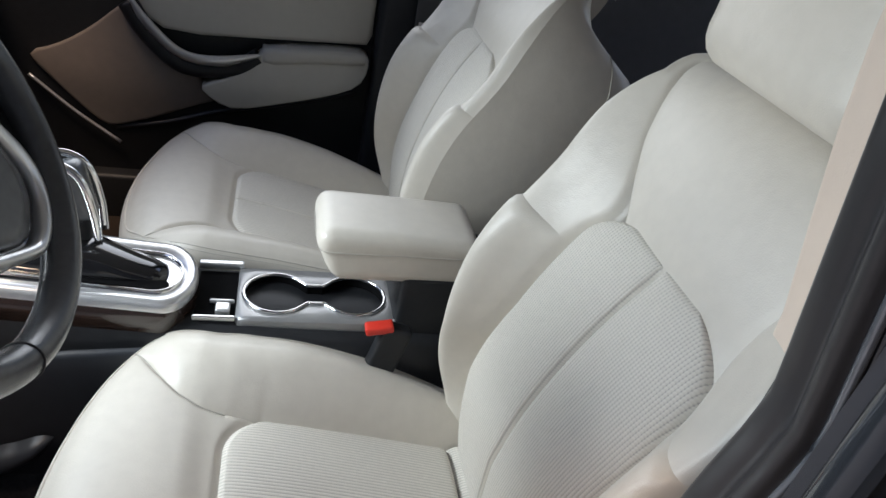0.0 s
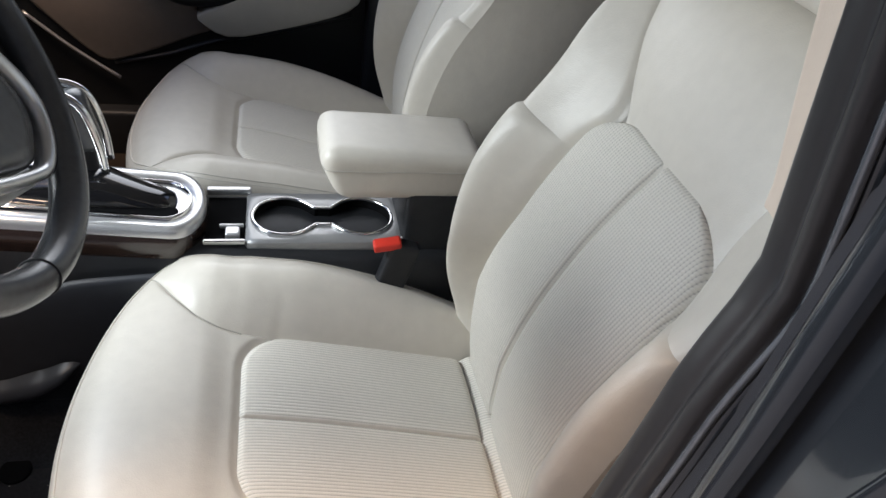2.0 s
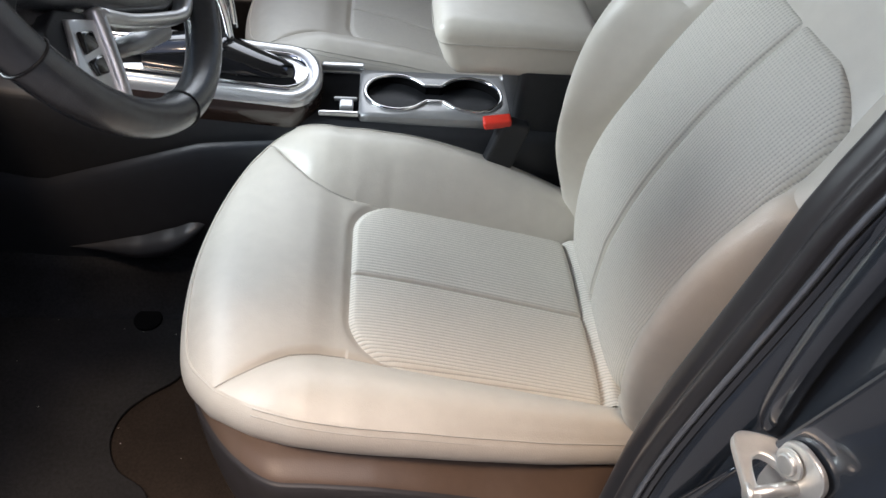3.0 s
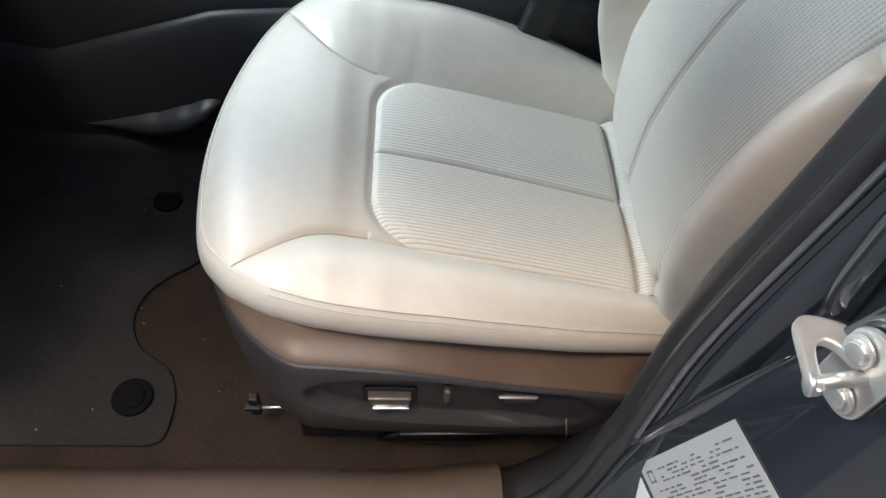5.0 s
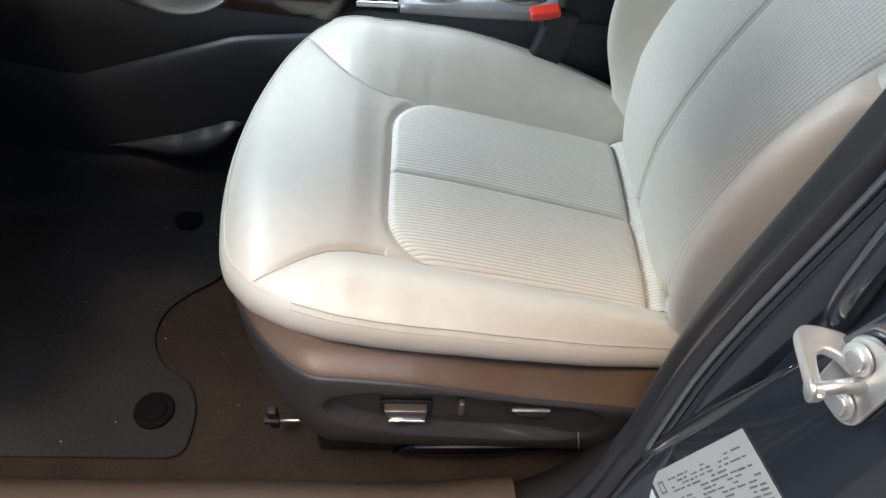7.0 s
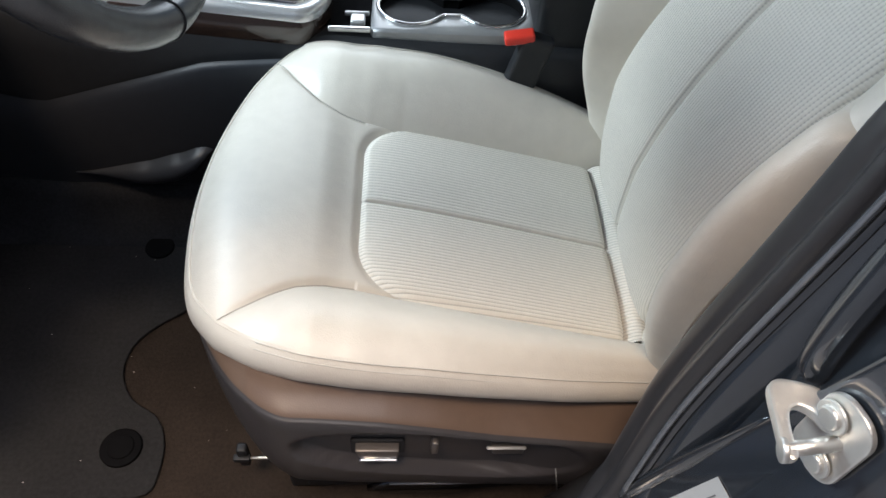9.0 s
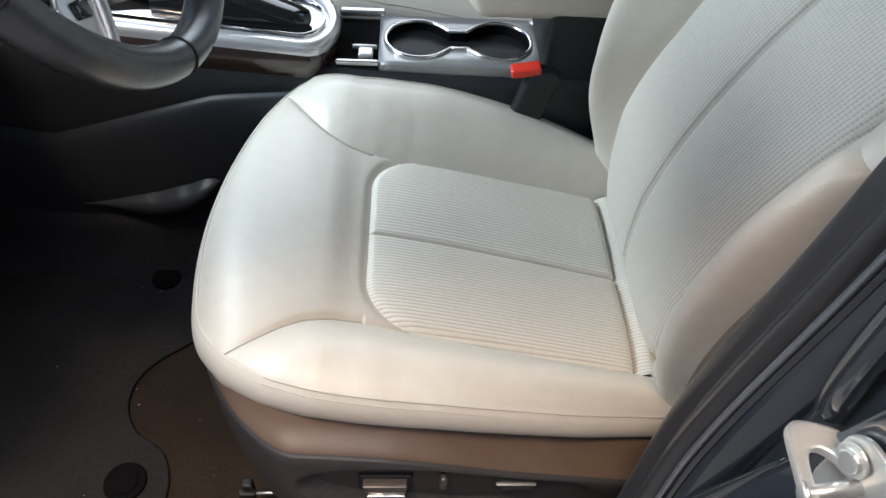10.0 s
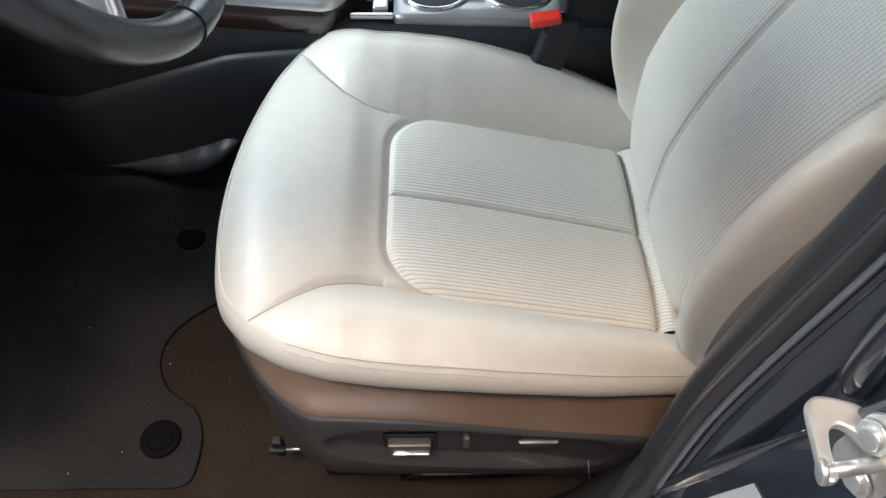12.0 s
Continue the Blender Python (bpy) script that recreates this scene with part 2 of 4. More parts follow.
def rounded(w, h, r, n=6):
    """The outline of a rounded rectangle."""
    out = []
    for cx, cy, a0 in ((w / 2 - r, h / 2 - r, 0), (-w / 2 + r, h / 2 - r, 90), (-w / 2 + r, -h / 2 + r, 180), (w / 2 - r, -h / 2 + r, 270)):
        for k in range(n + 1):
            a = radians(a0 + 90 * k / n)
            out.append((cx + r * math.cos(a), cy + r * math.sin(a)))
    return out


def ease(x, a, b):
    t = np.clip((np.asarray(x, float) - a) / (b - a), 0, 1)
    return t * t * (3 - 2 * t)


# ---------------------------------------------------------------- seats
def curve_frame(ctrl, n, side):
    c = crom(ctrl, n)
    t = np.gradient(c, axis=0)
    t /= np.linalg.norm(t, axis=1)[:, None]
    return c, np.stack([t[:, 1], -t[:, 0]], 1) * side


def lay(c, nrm, y, h, bend=None, wide=1.0):
    """Points at y across and h above a profile in the x-z plane."""
    y = np.where(y > 0, y * np.asarray(wide).reshape(-1, 1), y)
    x = c[:, 0:1] + nrm[:, 0:1] * h
    z = c[:, 1:2] + nrm[:, 1:2] * h
    if bend is not None:
        x = x + bend[:, None] * y * y
    return np.stack([x, y, z], 2)


def groove(d, depth=0.007, width=0.006):
    return -depth * np.exp(-(np.asarray(d) / width) ** 2)


def arc(c):
    return np.concatenate([[0], np.cumsum(np.linalg.norm(np.diff(c, axis=0), axis=1))])


WIDE = 1.10


INS_R, INS_REAR = 0.058, 0.303


def cushion_w(x):
    """Half width of the cloth centre at x, with rounded front corners."""
    x = np.asarray(x, float)
    r = INS_R
    cut = np.where(x < r, r - np.sqrt(np.maximum(0, r * r - (r - np.clip(x, 0, r)) ** 2)), 0)
    return 0.124 + 0.013 * x / 0.3 - cut


def inside(x, y):
    """How far a point lies inside the outline of the cloth centre (outside: minus)."""
    w, y = 0.124 + 0.013 * x / 0.3, np.abs(y)
    corner = INS_R - np.hypot(np.minimum(0, x - INS_R), np.maximum(0, y - (w - INS_R)))
    return np.where((x < INS_R) & (y > w - INS_R), corner, np.minimum(x, w - y))


def build_cushion(seat, move):
    M = np.asarray(move)
    cu = part("cushion", block((0.38, 0.34, 0.08), (0.10 + M[0], M[1], 0.455 + M[2]), 0.03, 4, rot=(0, 14, 0)), BLACK, seat)

    def put(name, pts, mat_, label="", uv=None, flip=False):
        return sheet(name, pts + M, mat_, cu, label, uv=uv, flip=flip)

    # one profile, from the rear over the crown to the front edge
    B, NB = curve_frame([(0.345, 0.487), (0.30, 0.499), (0.2, 0.527), (0.1, 0.554), (0.03, 0.571), (-0.012, 0.584), (-0.05, 0.5975), (-0.09, 0.6045), (-0.13, 0.602), (-0.160, 0.591), (-0.181, 0.573)], 260, 1)

    def on(xs):
        k = np.argsort(B[:, 0])
        return (np.stack([xs, np.interp(xs, B[k, 0], B[k, 1])], 1),
                np.stack([np.interp(xs, B[k, 0], NB[k, 0]), np.interp(xs, B[k, 0], NB[k, 1])], 1))
    wide_at = lambda xs: WIDE + 0.14 * ease(-xs, 0.02, 0.14)
    bend_at = lambda xs: 0.62 * ease(-xs, 0.03, 0.19)
    # ribbed centre, in two halves
    xs = np.unique(np.concatenate([INS_R * np.linspace(0.0, 1, 26) ** 2 + 0.0004, np.linspace(INS_R, INS_REAR, 46)]))[::-1]
    ci, ni = on(xs)
    w = cushion_w(xs) + 0.0025 * ease(xs, 0.012, 0.05)
    v = np.unique(np.concatenate([edged(30, 0.03), np.arange(0, 0.10, 0.009)]))
    for s in (-1, 1):
        y = s * (w[:, None] * v[None, :])
        d = np.maximum(0, inside(xs[:, None] + 0 * y, y))
        d_mid, d_rear = np.abs(y), (INS_REAR - xs)[:, None] + 0 * y
        h = 0.0082 * (1 - np.exp(-d / 0.020)) * (1 - 0.40 * np.exp(-d_mid / 0.025))
        h = h + groove(d, 0.0045, 0.0032) + groove(d_mid, 0.0048, 0.0021) * np.minimum(1, d / 0.010 + 0.25) + groove(d_rear, 0.0042, 0.0035)
        uv = np.stack([y, xs[:, None] + 0 * y], 2)
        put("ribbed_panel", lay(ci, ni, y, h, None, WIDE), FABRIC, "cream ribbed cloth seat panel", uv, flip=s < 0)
    # ribbed roll along the rear of the centre
    th = np.linspace(0, 1, 14)
    yy = np.linspace(-0.137, 0.137 * WIDE, 40)
    roll = np.zeros((14, 40, 3))
    for i, a in enumerate(th):
        roll[i, :, 0] = 0.303 + 0.036 * a
        roll[i, :, 1] = yy
        roll[i, :, 2] = 0.4945 - 0.008 * a + 0.0145 * math.sin(math.pi * min(1, a * 0.9)) - 0.004 * (np.abs(yy) / 0.137) ** 4
    uvr = np.stack([roll[:, :, 1], roll[:, :, 0]], 2)
    put("rear_roll", roll, FABRIC, "", uvr, flip=True)
    # outlines of the leather: seam between front panel and bolsters, and the outer edge
    seam_x = [-0.20, -0.147, -0.135, -0.10, -0.06, -0.03, 0.0, 0.04]
    seam_y = [0.183, 0.1805, 0.1755, 0.157, 0.137, 0.1285, 0.125, 0.1262]
    out_x = [-0.181, -0.1785, -0.173, -0.164, -0.147, -0.13, -0.10, -0.05, 0.0, 0.1, 0.2, 0.3, 0.345]
    out_y = [0.108, 0.124, 0.142, 0.158, 0.181, 0.194, 0.211, 0.227, 0.232, 0.233, 0.228, 0.214, 0.206]
    k = B[:, 0] <= INS_R + 0.004
    cf, nf = B[k], NB[k]
    corner = cf[:, 0] < -0.147
    ys = np.where(corner, np.interp(cf[:, 0], out_x, out_y), np.interp(cf[:, 0], seam_x, seam_y))
    ys[cf[:, 0] > 0] = cushion_w(np.full(np.sum(cf[:, 0] > 0), INS_R)) + 0.001
    v = np.sort(np.concatenate([np.linspace(-1, 1, 72), [-0.993, -0.98, 0.98, 0.993]]))
    y = ys[:, None] * v[None, :]
    d = inside(cf[:, 0:1] + 0 * y, y)
    h = np.where(d < 0, -0.0045 * np.exp(-(d / 0.0065) ** 2), -0.0045 - 0.3 * np.minimum(d, 0.04))
    h = h + np.where(corner[:, None], 0, groove((1 - np.abs(v))[None, :] * ys[:, None], 0.0052, 0.0042) * ease(cf[:, 0:1], -0.147, -0.100))
    h = h + 0.0045 * np.cos(v * 1.5)[None, :] * ease(-cf[:, 0], 0.01, 0.05)[:, None]
    front = lay(cf, nf, y, h, bend_at(cf[:, 0]), wide_at(cf[:, 0]))
    put("front_panel", front, LEATHER, "cream leather panel")
    for e_ in (0, -1):
        line = front[(cf[:, 0] < 0.0) & ~corner][:, e_] + np.array([0, 0, 0.0006])
        tube("panel_seam", line + M, 0.0007, SEAM, cu, sides=6)
    # leather bolsters
    k = B[:, 0] > -0.1495
    ca, na = B[k], NB[k]
    xa = ca[:, 0]
    inner = np.where(xa >= 0.04, cushion_w(np.clip(xa, INS_R, 1)) + 0.001, np.interp(xa, seam_x, seam_y))
    outer = np.maximum(inner + 0.001, np.interp(xa, out_x, out_y))
    high = np.interp(xa, [-0.147, -0.12, -0.09, -0.05, 0.0, 0.06, 0.16, 0.25, 0.345], [0.0, 0.0022, 0.0078, 0.0185, 0.032, 0.040, 0.046, 0.048, 0.046])
    soft = lambda q: np.convolve(np.pad(q, 12, mode="edge"), np.hanning(25) / np.hanning(25).sum(), mode="valid")
    outer, high = np.maximum(inner + 0.001, soft(outer)), soft(high)
    inner = np.convolve(np.pad(inner, 5, mode="edge"), np.hanning(11) / np.hanning(11).sum(), mode="valid")
    sink = 0.0052 * ease(xa, -0.147, -0.100)
    # the bolster on the console side is fuller in front and lower behind
    lift = {-1: 0 * xa, 1: soft(np.interp(xa, [-0.147, -0.09, -0.03, 0.06, 0.15, 0.25, 0.345], [0.000, 0.000, 0.000, 0.000, -0.004, -0.012, -0.020]))}
    edge = {}
    for s in (-1, 1):
        rows_y, rows_h = [], []
        for yi, yo, hs, dp in zip(inner, outer, high + lift[s], sink):
            D = yo - yi
            hc = hs + 0.011 * min(1, hs / 0.02)
            tuck = 0.004 * min(1, D / 0.05)
            sec = crom([(yi - tuck, -dp - 2 * tuck), (yi, -dp), (yi + 0.20 * D, 0.40 * hc), (yi + 0.45 * D, 0.84 * hc), (yi + 0.68 * D, hc), (yi + 0.87 * D, hs + 0.6 * (hc - hs)), (yo, hs)], 36)
            rows_y.append(sec[:, 0])
            rows_h.append(sec[:, 1])
        pts = lay(ca, na, s * np.array(rows_y), np.array(rows_h), bend_at(xa), wide_at(xa))
        put("side_bolster", pts, LEATHER, "cream leather bolster", flip=s < 0)
        edge[s] = pts[:, -1]
    # skirt below the seam, round the sides and the front
    fc = front[corner]
    loop = np.vstack([edge[-1][:-2], fc[:, 0], front[-1][3:-3], fc[::-1, -1], edge[1][::-1][2:]])
    run = np.concatenate([[0], np.cumsum(np.linalg.norm(np.diff(loop, axis=0), axis=1))])
    loop = np.stack([np.interp(np.linspace(0, run[-1], 240), run, loop[:, j]) for j in range(3)], 1)
    for _ in range(2):
        loop[1:-1] = 0.25 * loop[:-2] + 0.5 * loop[1:-1] + 0.25 * loop[2:]
    tang = np.gradient(loop[:, :2], axis=0)
    tang /= np.linalg.norm(tang, axis=1)[:, None]
    out = np.stack([tang[:, 1], -tang[:, 0]], 1)
    if np.sum(out[:30, 1]) > 0:
        out = -out
    frontness = np.clip(-out[:, 0], 0, 1)
    prof = crom([(-0.002, -0.0015), (0.0012, 0.001), (0.0065, 0.007), (0.0105, 0.017), (0.0115, 0.029), (0.0085, 0.040), (0.0, 0.048), (-0.020, 0.054), (-0.05, 0.056)], 26)
    rows = []
    for o, dd in prof:
        dz = dd * (0.86 + 0.34 * frontness) * np.interp(loop[:, 0], [0.05, 0.30], [1.0, 0.78])
        rows.append(np.stack([loop[:, 0] + out[:, 0] * o, loop[:, 1] + out[:, 1] * o, loop[:, 2] - dz], 1))
    put("skirt", np.array(rows), LEATHER, "cream leather skirt", flip=True)
    ahead = frontness > 0.55
    tube("piping", (loop + np.column_stack([out * 0.0008, np.full(len(loop), 0.0002)]))[ahead] + M, 0.0015 * np.minimum(1, np.minimum(np.arange(ahead.sum()), np.arange(ahead.sum())[::-1]) / 14 + 0.15), LEATHER, cu, "cream piping along the front seam", sides=8)
    for s in (-1, 1):
        side = (frontness < 0.45) & (loop[:, 1] * s > 0)
        for o, dz in ((0.0012, 0.0002), (0.0055, -0.0052)):
            tube("stitch_line", (loop + np.column_stack([out * o, np.full(len(loop), dz)]))[side] + M, 0.00065, THREAD, cu, sides=6)
    return cu


BACK_LOW = [(0.330, 0.470), (0.323, 0.55), (0.320, 0.65), (0.334, 0.75), (0.364, 0.85), (0.408, 0.94)]
BACK_TOP = [(0.408, 0.94), (0.436, 1.005), (0.462, 1.053), (0.487, 1.079), (0.52, 1.089), (0.555, 1.072)]


def back_w(z, side):
    """Width of the cloth centre from the middle to its outer edge (side -1: door side, 1: console side)."""
    z = np.asarray(z, float)
    if side > 0:
        base = np.interp(z, [0.47, 0.52, 0.56, 0.63, 0.70, 0.775, 0.86, 0.95], [0.150, 0.176, 0.183, 0.180, 0.162, 0.139, 0.125, 0.114])
    else:
        base = np.interp(z, [0.47, 0.52, 0.60, 0.72, 0.84, 0.95], [0.106, 0.120, 0.140, 0.156, 0.161, 0.158])
    k = np.clip((z - 0.885) / 0.0585, 0, 1)
    return base * np.maximum(0, 1 - k ** 2.5) ** (1 / 2.3 if side > 0 else 1 / 3.0)


def back_mid(z):
    """The centre seam of the back, a little off the middle."""
    return np.interp(z, [0.53, 0.61, 0.65, 0.74, 0.80, 0.87, 0.94], [0.036, 0.027, 0.017, 0.003, -0.006, -0.015, -0.021])


# seam between the upper panel and the shoulder bolsters, along the profile
BACK_SEAM = {-1: ([0, 0.05, 0.09, 0.13, 0.17, 0.22, 0.27, 0.35], [0.150, 0.142, 0.138, 0.138, 0.146, 0.165, 0.178, 0.160]),
             1: ([0, 0.06, 0.09, 0.105, 0.12, 0.17, 0.225, 0.27, 0.35], [0.050, 0.055, 0.070, 0.082, 0.096, 0.141, 0.166, 0.180, 0.163])}


def build_back(seat, move):
    M = np.asarray(move)
    ba = part("backrest", block((0.07, 0.26, 0.5), (0.46 + M[0], M[1], 0.78 + M[2]), 0.03, 3, rot=(0, 10, 0)), BLACK, seat)

    def put(name, pts, mat_, label="", uv=None, flip=False):
        return sheet(name, pts + M, mat_, ba, label, uv=uv, flip=flip)

    cl, nl = curve_frame(BACK_LOW, 80, -1)
    ct, nt = curve_frame(BACK_TOP, 44, -1)
    # ribbed centre, two halves
    zs = np.unique(np.concatenate([np.linspace(0.478, 0.88, 56), np.linspace(0.88, 0.9425, 30)]))
    ci = np.stack([np.interp(zs, cl[:, 1], cl[:, 0]), zs], 1)
    ni = np.stack([np.interp(zs, cl[:, 1], nl[:, 0]), np.interp(zs, cl[:, 1], nl[:, 1])], 1)
    v = edged(22, 0.03)
    for s in (-1, 1):
        w = ws = np.maximum(0.0015, back_w(zs, s))
        mid = back_mid(zs) * np.minimum(1, w / 0.022)
        y = mid[:, None] + (s * ws - mid)[:, None] * v[None, :]
        d_side, d_mid = (1 - v)[None, :] * w[:, None], v[None, :] * w[:, None]
        d_edge = np.minimum(d_side, np.maximum(0, 0.9432 - zs)[:, None])
        h = -0.001 + 0.010 * (1 - np.exp(-d_edge / 0.018)) * (1 - 0.5 * np.exp(-d_mid / 0.025))
        h = h + groove(d_edge, 0.006, 0.005) + groove(d_mid, 0.0075, 0.0034) * np.clip((0.9432 - zs)[:, None] / 0.022, 0.08, 1)
        uv = np.stack([y - mid[:, None], zs[:, None] + 0 * y], 2)
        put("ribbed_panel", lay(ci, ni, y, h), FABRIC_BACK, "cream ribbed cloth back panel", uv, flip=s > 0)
    # leather panel above the cloth
    ku = cl[:, 1] > 0.845
    cu_, nu = np.vstack([cl[ku], ct[1:]]), np.vstack([nl[ku], nt[1:]])
    su = arc(cu_)
    v = np.linspace(-1, 1, 54)
    seam = np.interp(su, *BACK_SEAM[1])
    y = v[None, :] * np.where(v[None, :] < 0, 1.10 * np.interp(su, *BACK_SEAM[-1])[:, None], 1.09 * seam[:, None])
    h = -0.004 + 0.008 * ease(su, 0.07, 0.14)[:, None] * np.cos(1.3 * v)[None, :] + groove((1 - np.abs(v))[None, :] * seam[:, None], 0.003, 0.006)
    put("upper_panel", lay(cu_, nu, y, h), LEATHER, "cream leather panel", flip=True)
    # bolsters: lower and upper
    ca, na = np.vstack([cl, ct[1:]]), np.vstack([nl, nt[1:]])
    sa = arc(ca)
    s_at = lambda z: float(np.interp(z, cl[:, 1], sa[:80]))
    su0 = s_at(0.845)
    s1 = s_at(0.94)
    outer = np.interp(sa, [0, s_at(0.6), s_at(0.75), s_at(0.9), s1 + 0.06, s1 + 0.12, s1 + 0.165, s1 + 0.21, sa[-1]], [0.190, 0.220, 0.236, 0.240, 0.230, 0.206, 0.184, 0.160, 0.150])
    crest = np.interp(sa, [0, s_at(0.55), s_at(0.62), s_at(0.70), s_at(0.79), s_at(0.84), s_at(0.9), s1 + 0.06, s1 + 0.12, s1 + 0.15, sa[-1]], [0.12, 0.35, 0.75, 1.08, 1.22, 1.1, 0.78, 0.62, 0.30, 0.06, 0.0])
    deep = np.interp(sa, [0, s1 + 0.06, s1 + 0.15, sa[-1]], [1, 1, 0.75, 0.35])
    soft = lambda q: np.convolve(np.pad(q, 10, mode="edge"), np.hanning(21) / np.hanning(21).sum(), mode="valid")
    outer, crest = soft(outer), soft(crest)
    shape = {}
    for s in (-1, 1):
        ry, rh = [], []
        inner = np.where(np.arange(len(ca)) < 80, back_w(ca[:, 1], s), 0)
        inner = np.maximum(inner, np.where(sa >= su0, np.interp(sa - su0, *BACK_SEAM[s]), 0))
        inner = np.minimum(soft(inner), outer - 0.004)
        for yi, yo, k, dp, z_ in zip(inner, outer, crest, deep, ca[:, 1]):
            if s > 0:
                yo = max(yi + 0.03, yo * float(np.interp(z_, [0.47, 0.70, 0.88, 1.0], [0.80, 0.84, 0.93, 1.0])))
            D = yo - yi
            q = float(ease(z_, 0.85, 0.93))
            sec = crom([(yi - 0.006 - 0.006 * q, -0.018 - 0.006 * q), (yi, -0.002 - 0.003 * q), (yi + 0.25 * D, (0.022 - 0.010 * q) * k), (yi + 0.55 * D, (0.050 - 0.018 * q) * k), (yi + 0.82 * D, (0.052 - 0.004 * q) * k), (yo, 0.028 * k - 0.004)], 34)
            sec[:, 1] += groove(sec[:, 0] - yi, 0.005, 0.006)
            rest = crom([(yo, 0.028 * k - 0.004), (yo + 0.005, -0.045 * dp), (yo + 0.005, -0.12 * dp), (yo - 0.006, -0.195 * dp), (yo - 0.05, -0.225 * dp)], 20)
            ry.append(np.concatenate([sec[:, 0], rest[1:, 0]]))
            rh.append(np.concatenate([sec[:, 1], rest[1:, 1]]))
        shape[s] = np.array(ry), np.array(rh)
    cut = int(np.argmin(np.abs(ca[:, 1] - 0.875)))
    for s in (-1, 1):
        ry, rh = shape[s]
        P = lay(ca, na, s * ry, rh)
        k_up = 0.82 + 0.18 * ease(sa[cut:] - sa[cut], 0.0, 0.10)
        U_ = lay(ca[cut:], na[cut:], s * ry[cut:], np.where(rh[cut:] > 0, rh[cut:] * k_up[:, None], rh[cut:]))
        low, up = np.vstack([P[:cut - 1, :34], 0.75 * P[cut - 1:cut, :34] + 0.25 * U_[:1, :34], U_[:1, :34]]), U_[:, :34].copy()
        put("back_bolster", low, LEATHER, "cream leather bolster", flip=s > 0)
        put("shoulder_bolster", up, LEATHER, "cream leather shoulder bolster", flip=s > 0)
        put("back_side", P[:, 33:], LEATHER, "cream leather side of the backrest", flip=s > 0)
        line = P[5:110, 44] + np.array([0, s * 0.0006, 0])
        tube("side_seam", line + M, 0.0012, THREAD, ba, sides=6)
    R = lay(ca, na, np.stack([-ry[:, -1] * (1 - 2 * q) for q in np.linspace(0, 1, 8)], 1), np.repeat(rh[:, -1:], 8, 1))
    put("back_panel", R, LEATHER)
    # headrest on two posts
    hr = place("headrest", bpy.data.meshes.new("headrest"), None, ba)
    bm = block((0.105, 0.27, 0.20), (0, 0, 0), 0.042, 6)
    for vtx in bm.verts:
        f = vtx.co.y / 0.135
        vtx.co.x += 0.022 * f * f - (0.018 if vtx.co.z > 0 else 0) * (vtx.co.z / 0.1)
        vtx.co.z += 0.012 * (1 - f * f) * (1 if vtx.co.z > 0 else -0.6)
    bm.transform(Matrix.Translation(Vector((0.485, -0.005, 1.204)) + Vector(M)) @ Euler((0, radians(10), 0)).to_matrix().to_4x4())
    bm.to_mesh(hr.data)
    bm.free()
    hr.data.materials.append(LEATHER)
    for f in hr.data.polygons:
        f.use_smooth = True
    for s in (-1, 1):
        tube("headrest_post", np.array([(0.525, s * 0.06, 1.06), (0.525, s * 0.06, 1.11), (0.525, s * 0.06, 1.19)]) + M, 0.006, CHROME, ba, "chrome post", sides=12)
    return ba


def build_shield(seat, move, side, switches=False):
    """Moulded plastic valance on the outer side of a seat, with its switches when it is the driver's."""
    M = np.asarray(move)
    xs = np.concatenate([np.linspace(-0.1645, -0.10, 40), np.linspace(-0.097, 0.36, 110)])
    rows = []
    for x in xs:
        f = float(ease(x, -0.165, -0.055)) ** 0.45
        zt = float(np.interp(x, [-0.15, -0.1, -0.03, 0.03, 0.084, 0.144, 0.36], [0.545, 0.556, 0.551, 0.543, 0.531, 0.516, 0.480]))
        zb = float(np.interp(x, [-0.165, -0.15, -0.125, -0.10, -0.065, 0.0, 0.36], [0.500, 0.462, 0.430, 0.408, 0.393, 0.384, 0.376]))
        yo, yt = 0.150 + 0.116 * f, 0.146 + 0.070 * f
        zs_ = zt + 0.030
        hz = zt - zb
        ctrl = [(yt - 0.03, zs_ + 0.004), (yt, zs_), (yt + 0.5 * (yo - yt), zt + 0.014), (yo - 0.006, zt + 0.003), (yo - 0.0005, zt - 0.006), (yo, zb + 0.70 * hz), (yo, zb + 0.40 * hz), (yo - 0.004, zb + 0.14 * hz), (yo - 0.012, zb + 0.03 * hz), (yo - 0.03, zb)]
        line = crom(ctrl, 91)
        if switches:
            # rounded hollow in which the switches sit
            dx, dz = abs((x - 0.092) / 0.155), np.abs((line[:, 1] - (0.484 - 0.10 * (x - 0.05))) / 0.047)
            g = 1 - (dx ** 2.8 + dz ** 2.3) ** 0.4
            line[:, 0] -= np.where(line[:, 1] < zt - 0.004, 0.015 * ease(g, 0.0, 0.09) * (1 - 0.85 * float(ease(x, 0.15, 0.235))), 0)
        rows.append([(x, side * a, b) for a, b in line])
    rows = np.array(rows)
    sh = sheet("side_shield", rows[:, 30:] + M, VALANCE, seat, "dark grey plastic seat valance", flip=side < 0)
    # The upper rim of the moulding is coloured browner than the face below.
    sheet("shield_rim", rows[:, :31] + M, RIM_BROWN, seat, "upper rim of the valance, coloured browner than its face", flip=side < 0)
    return sh


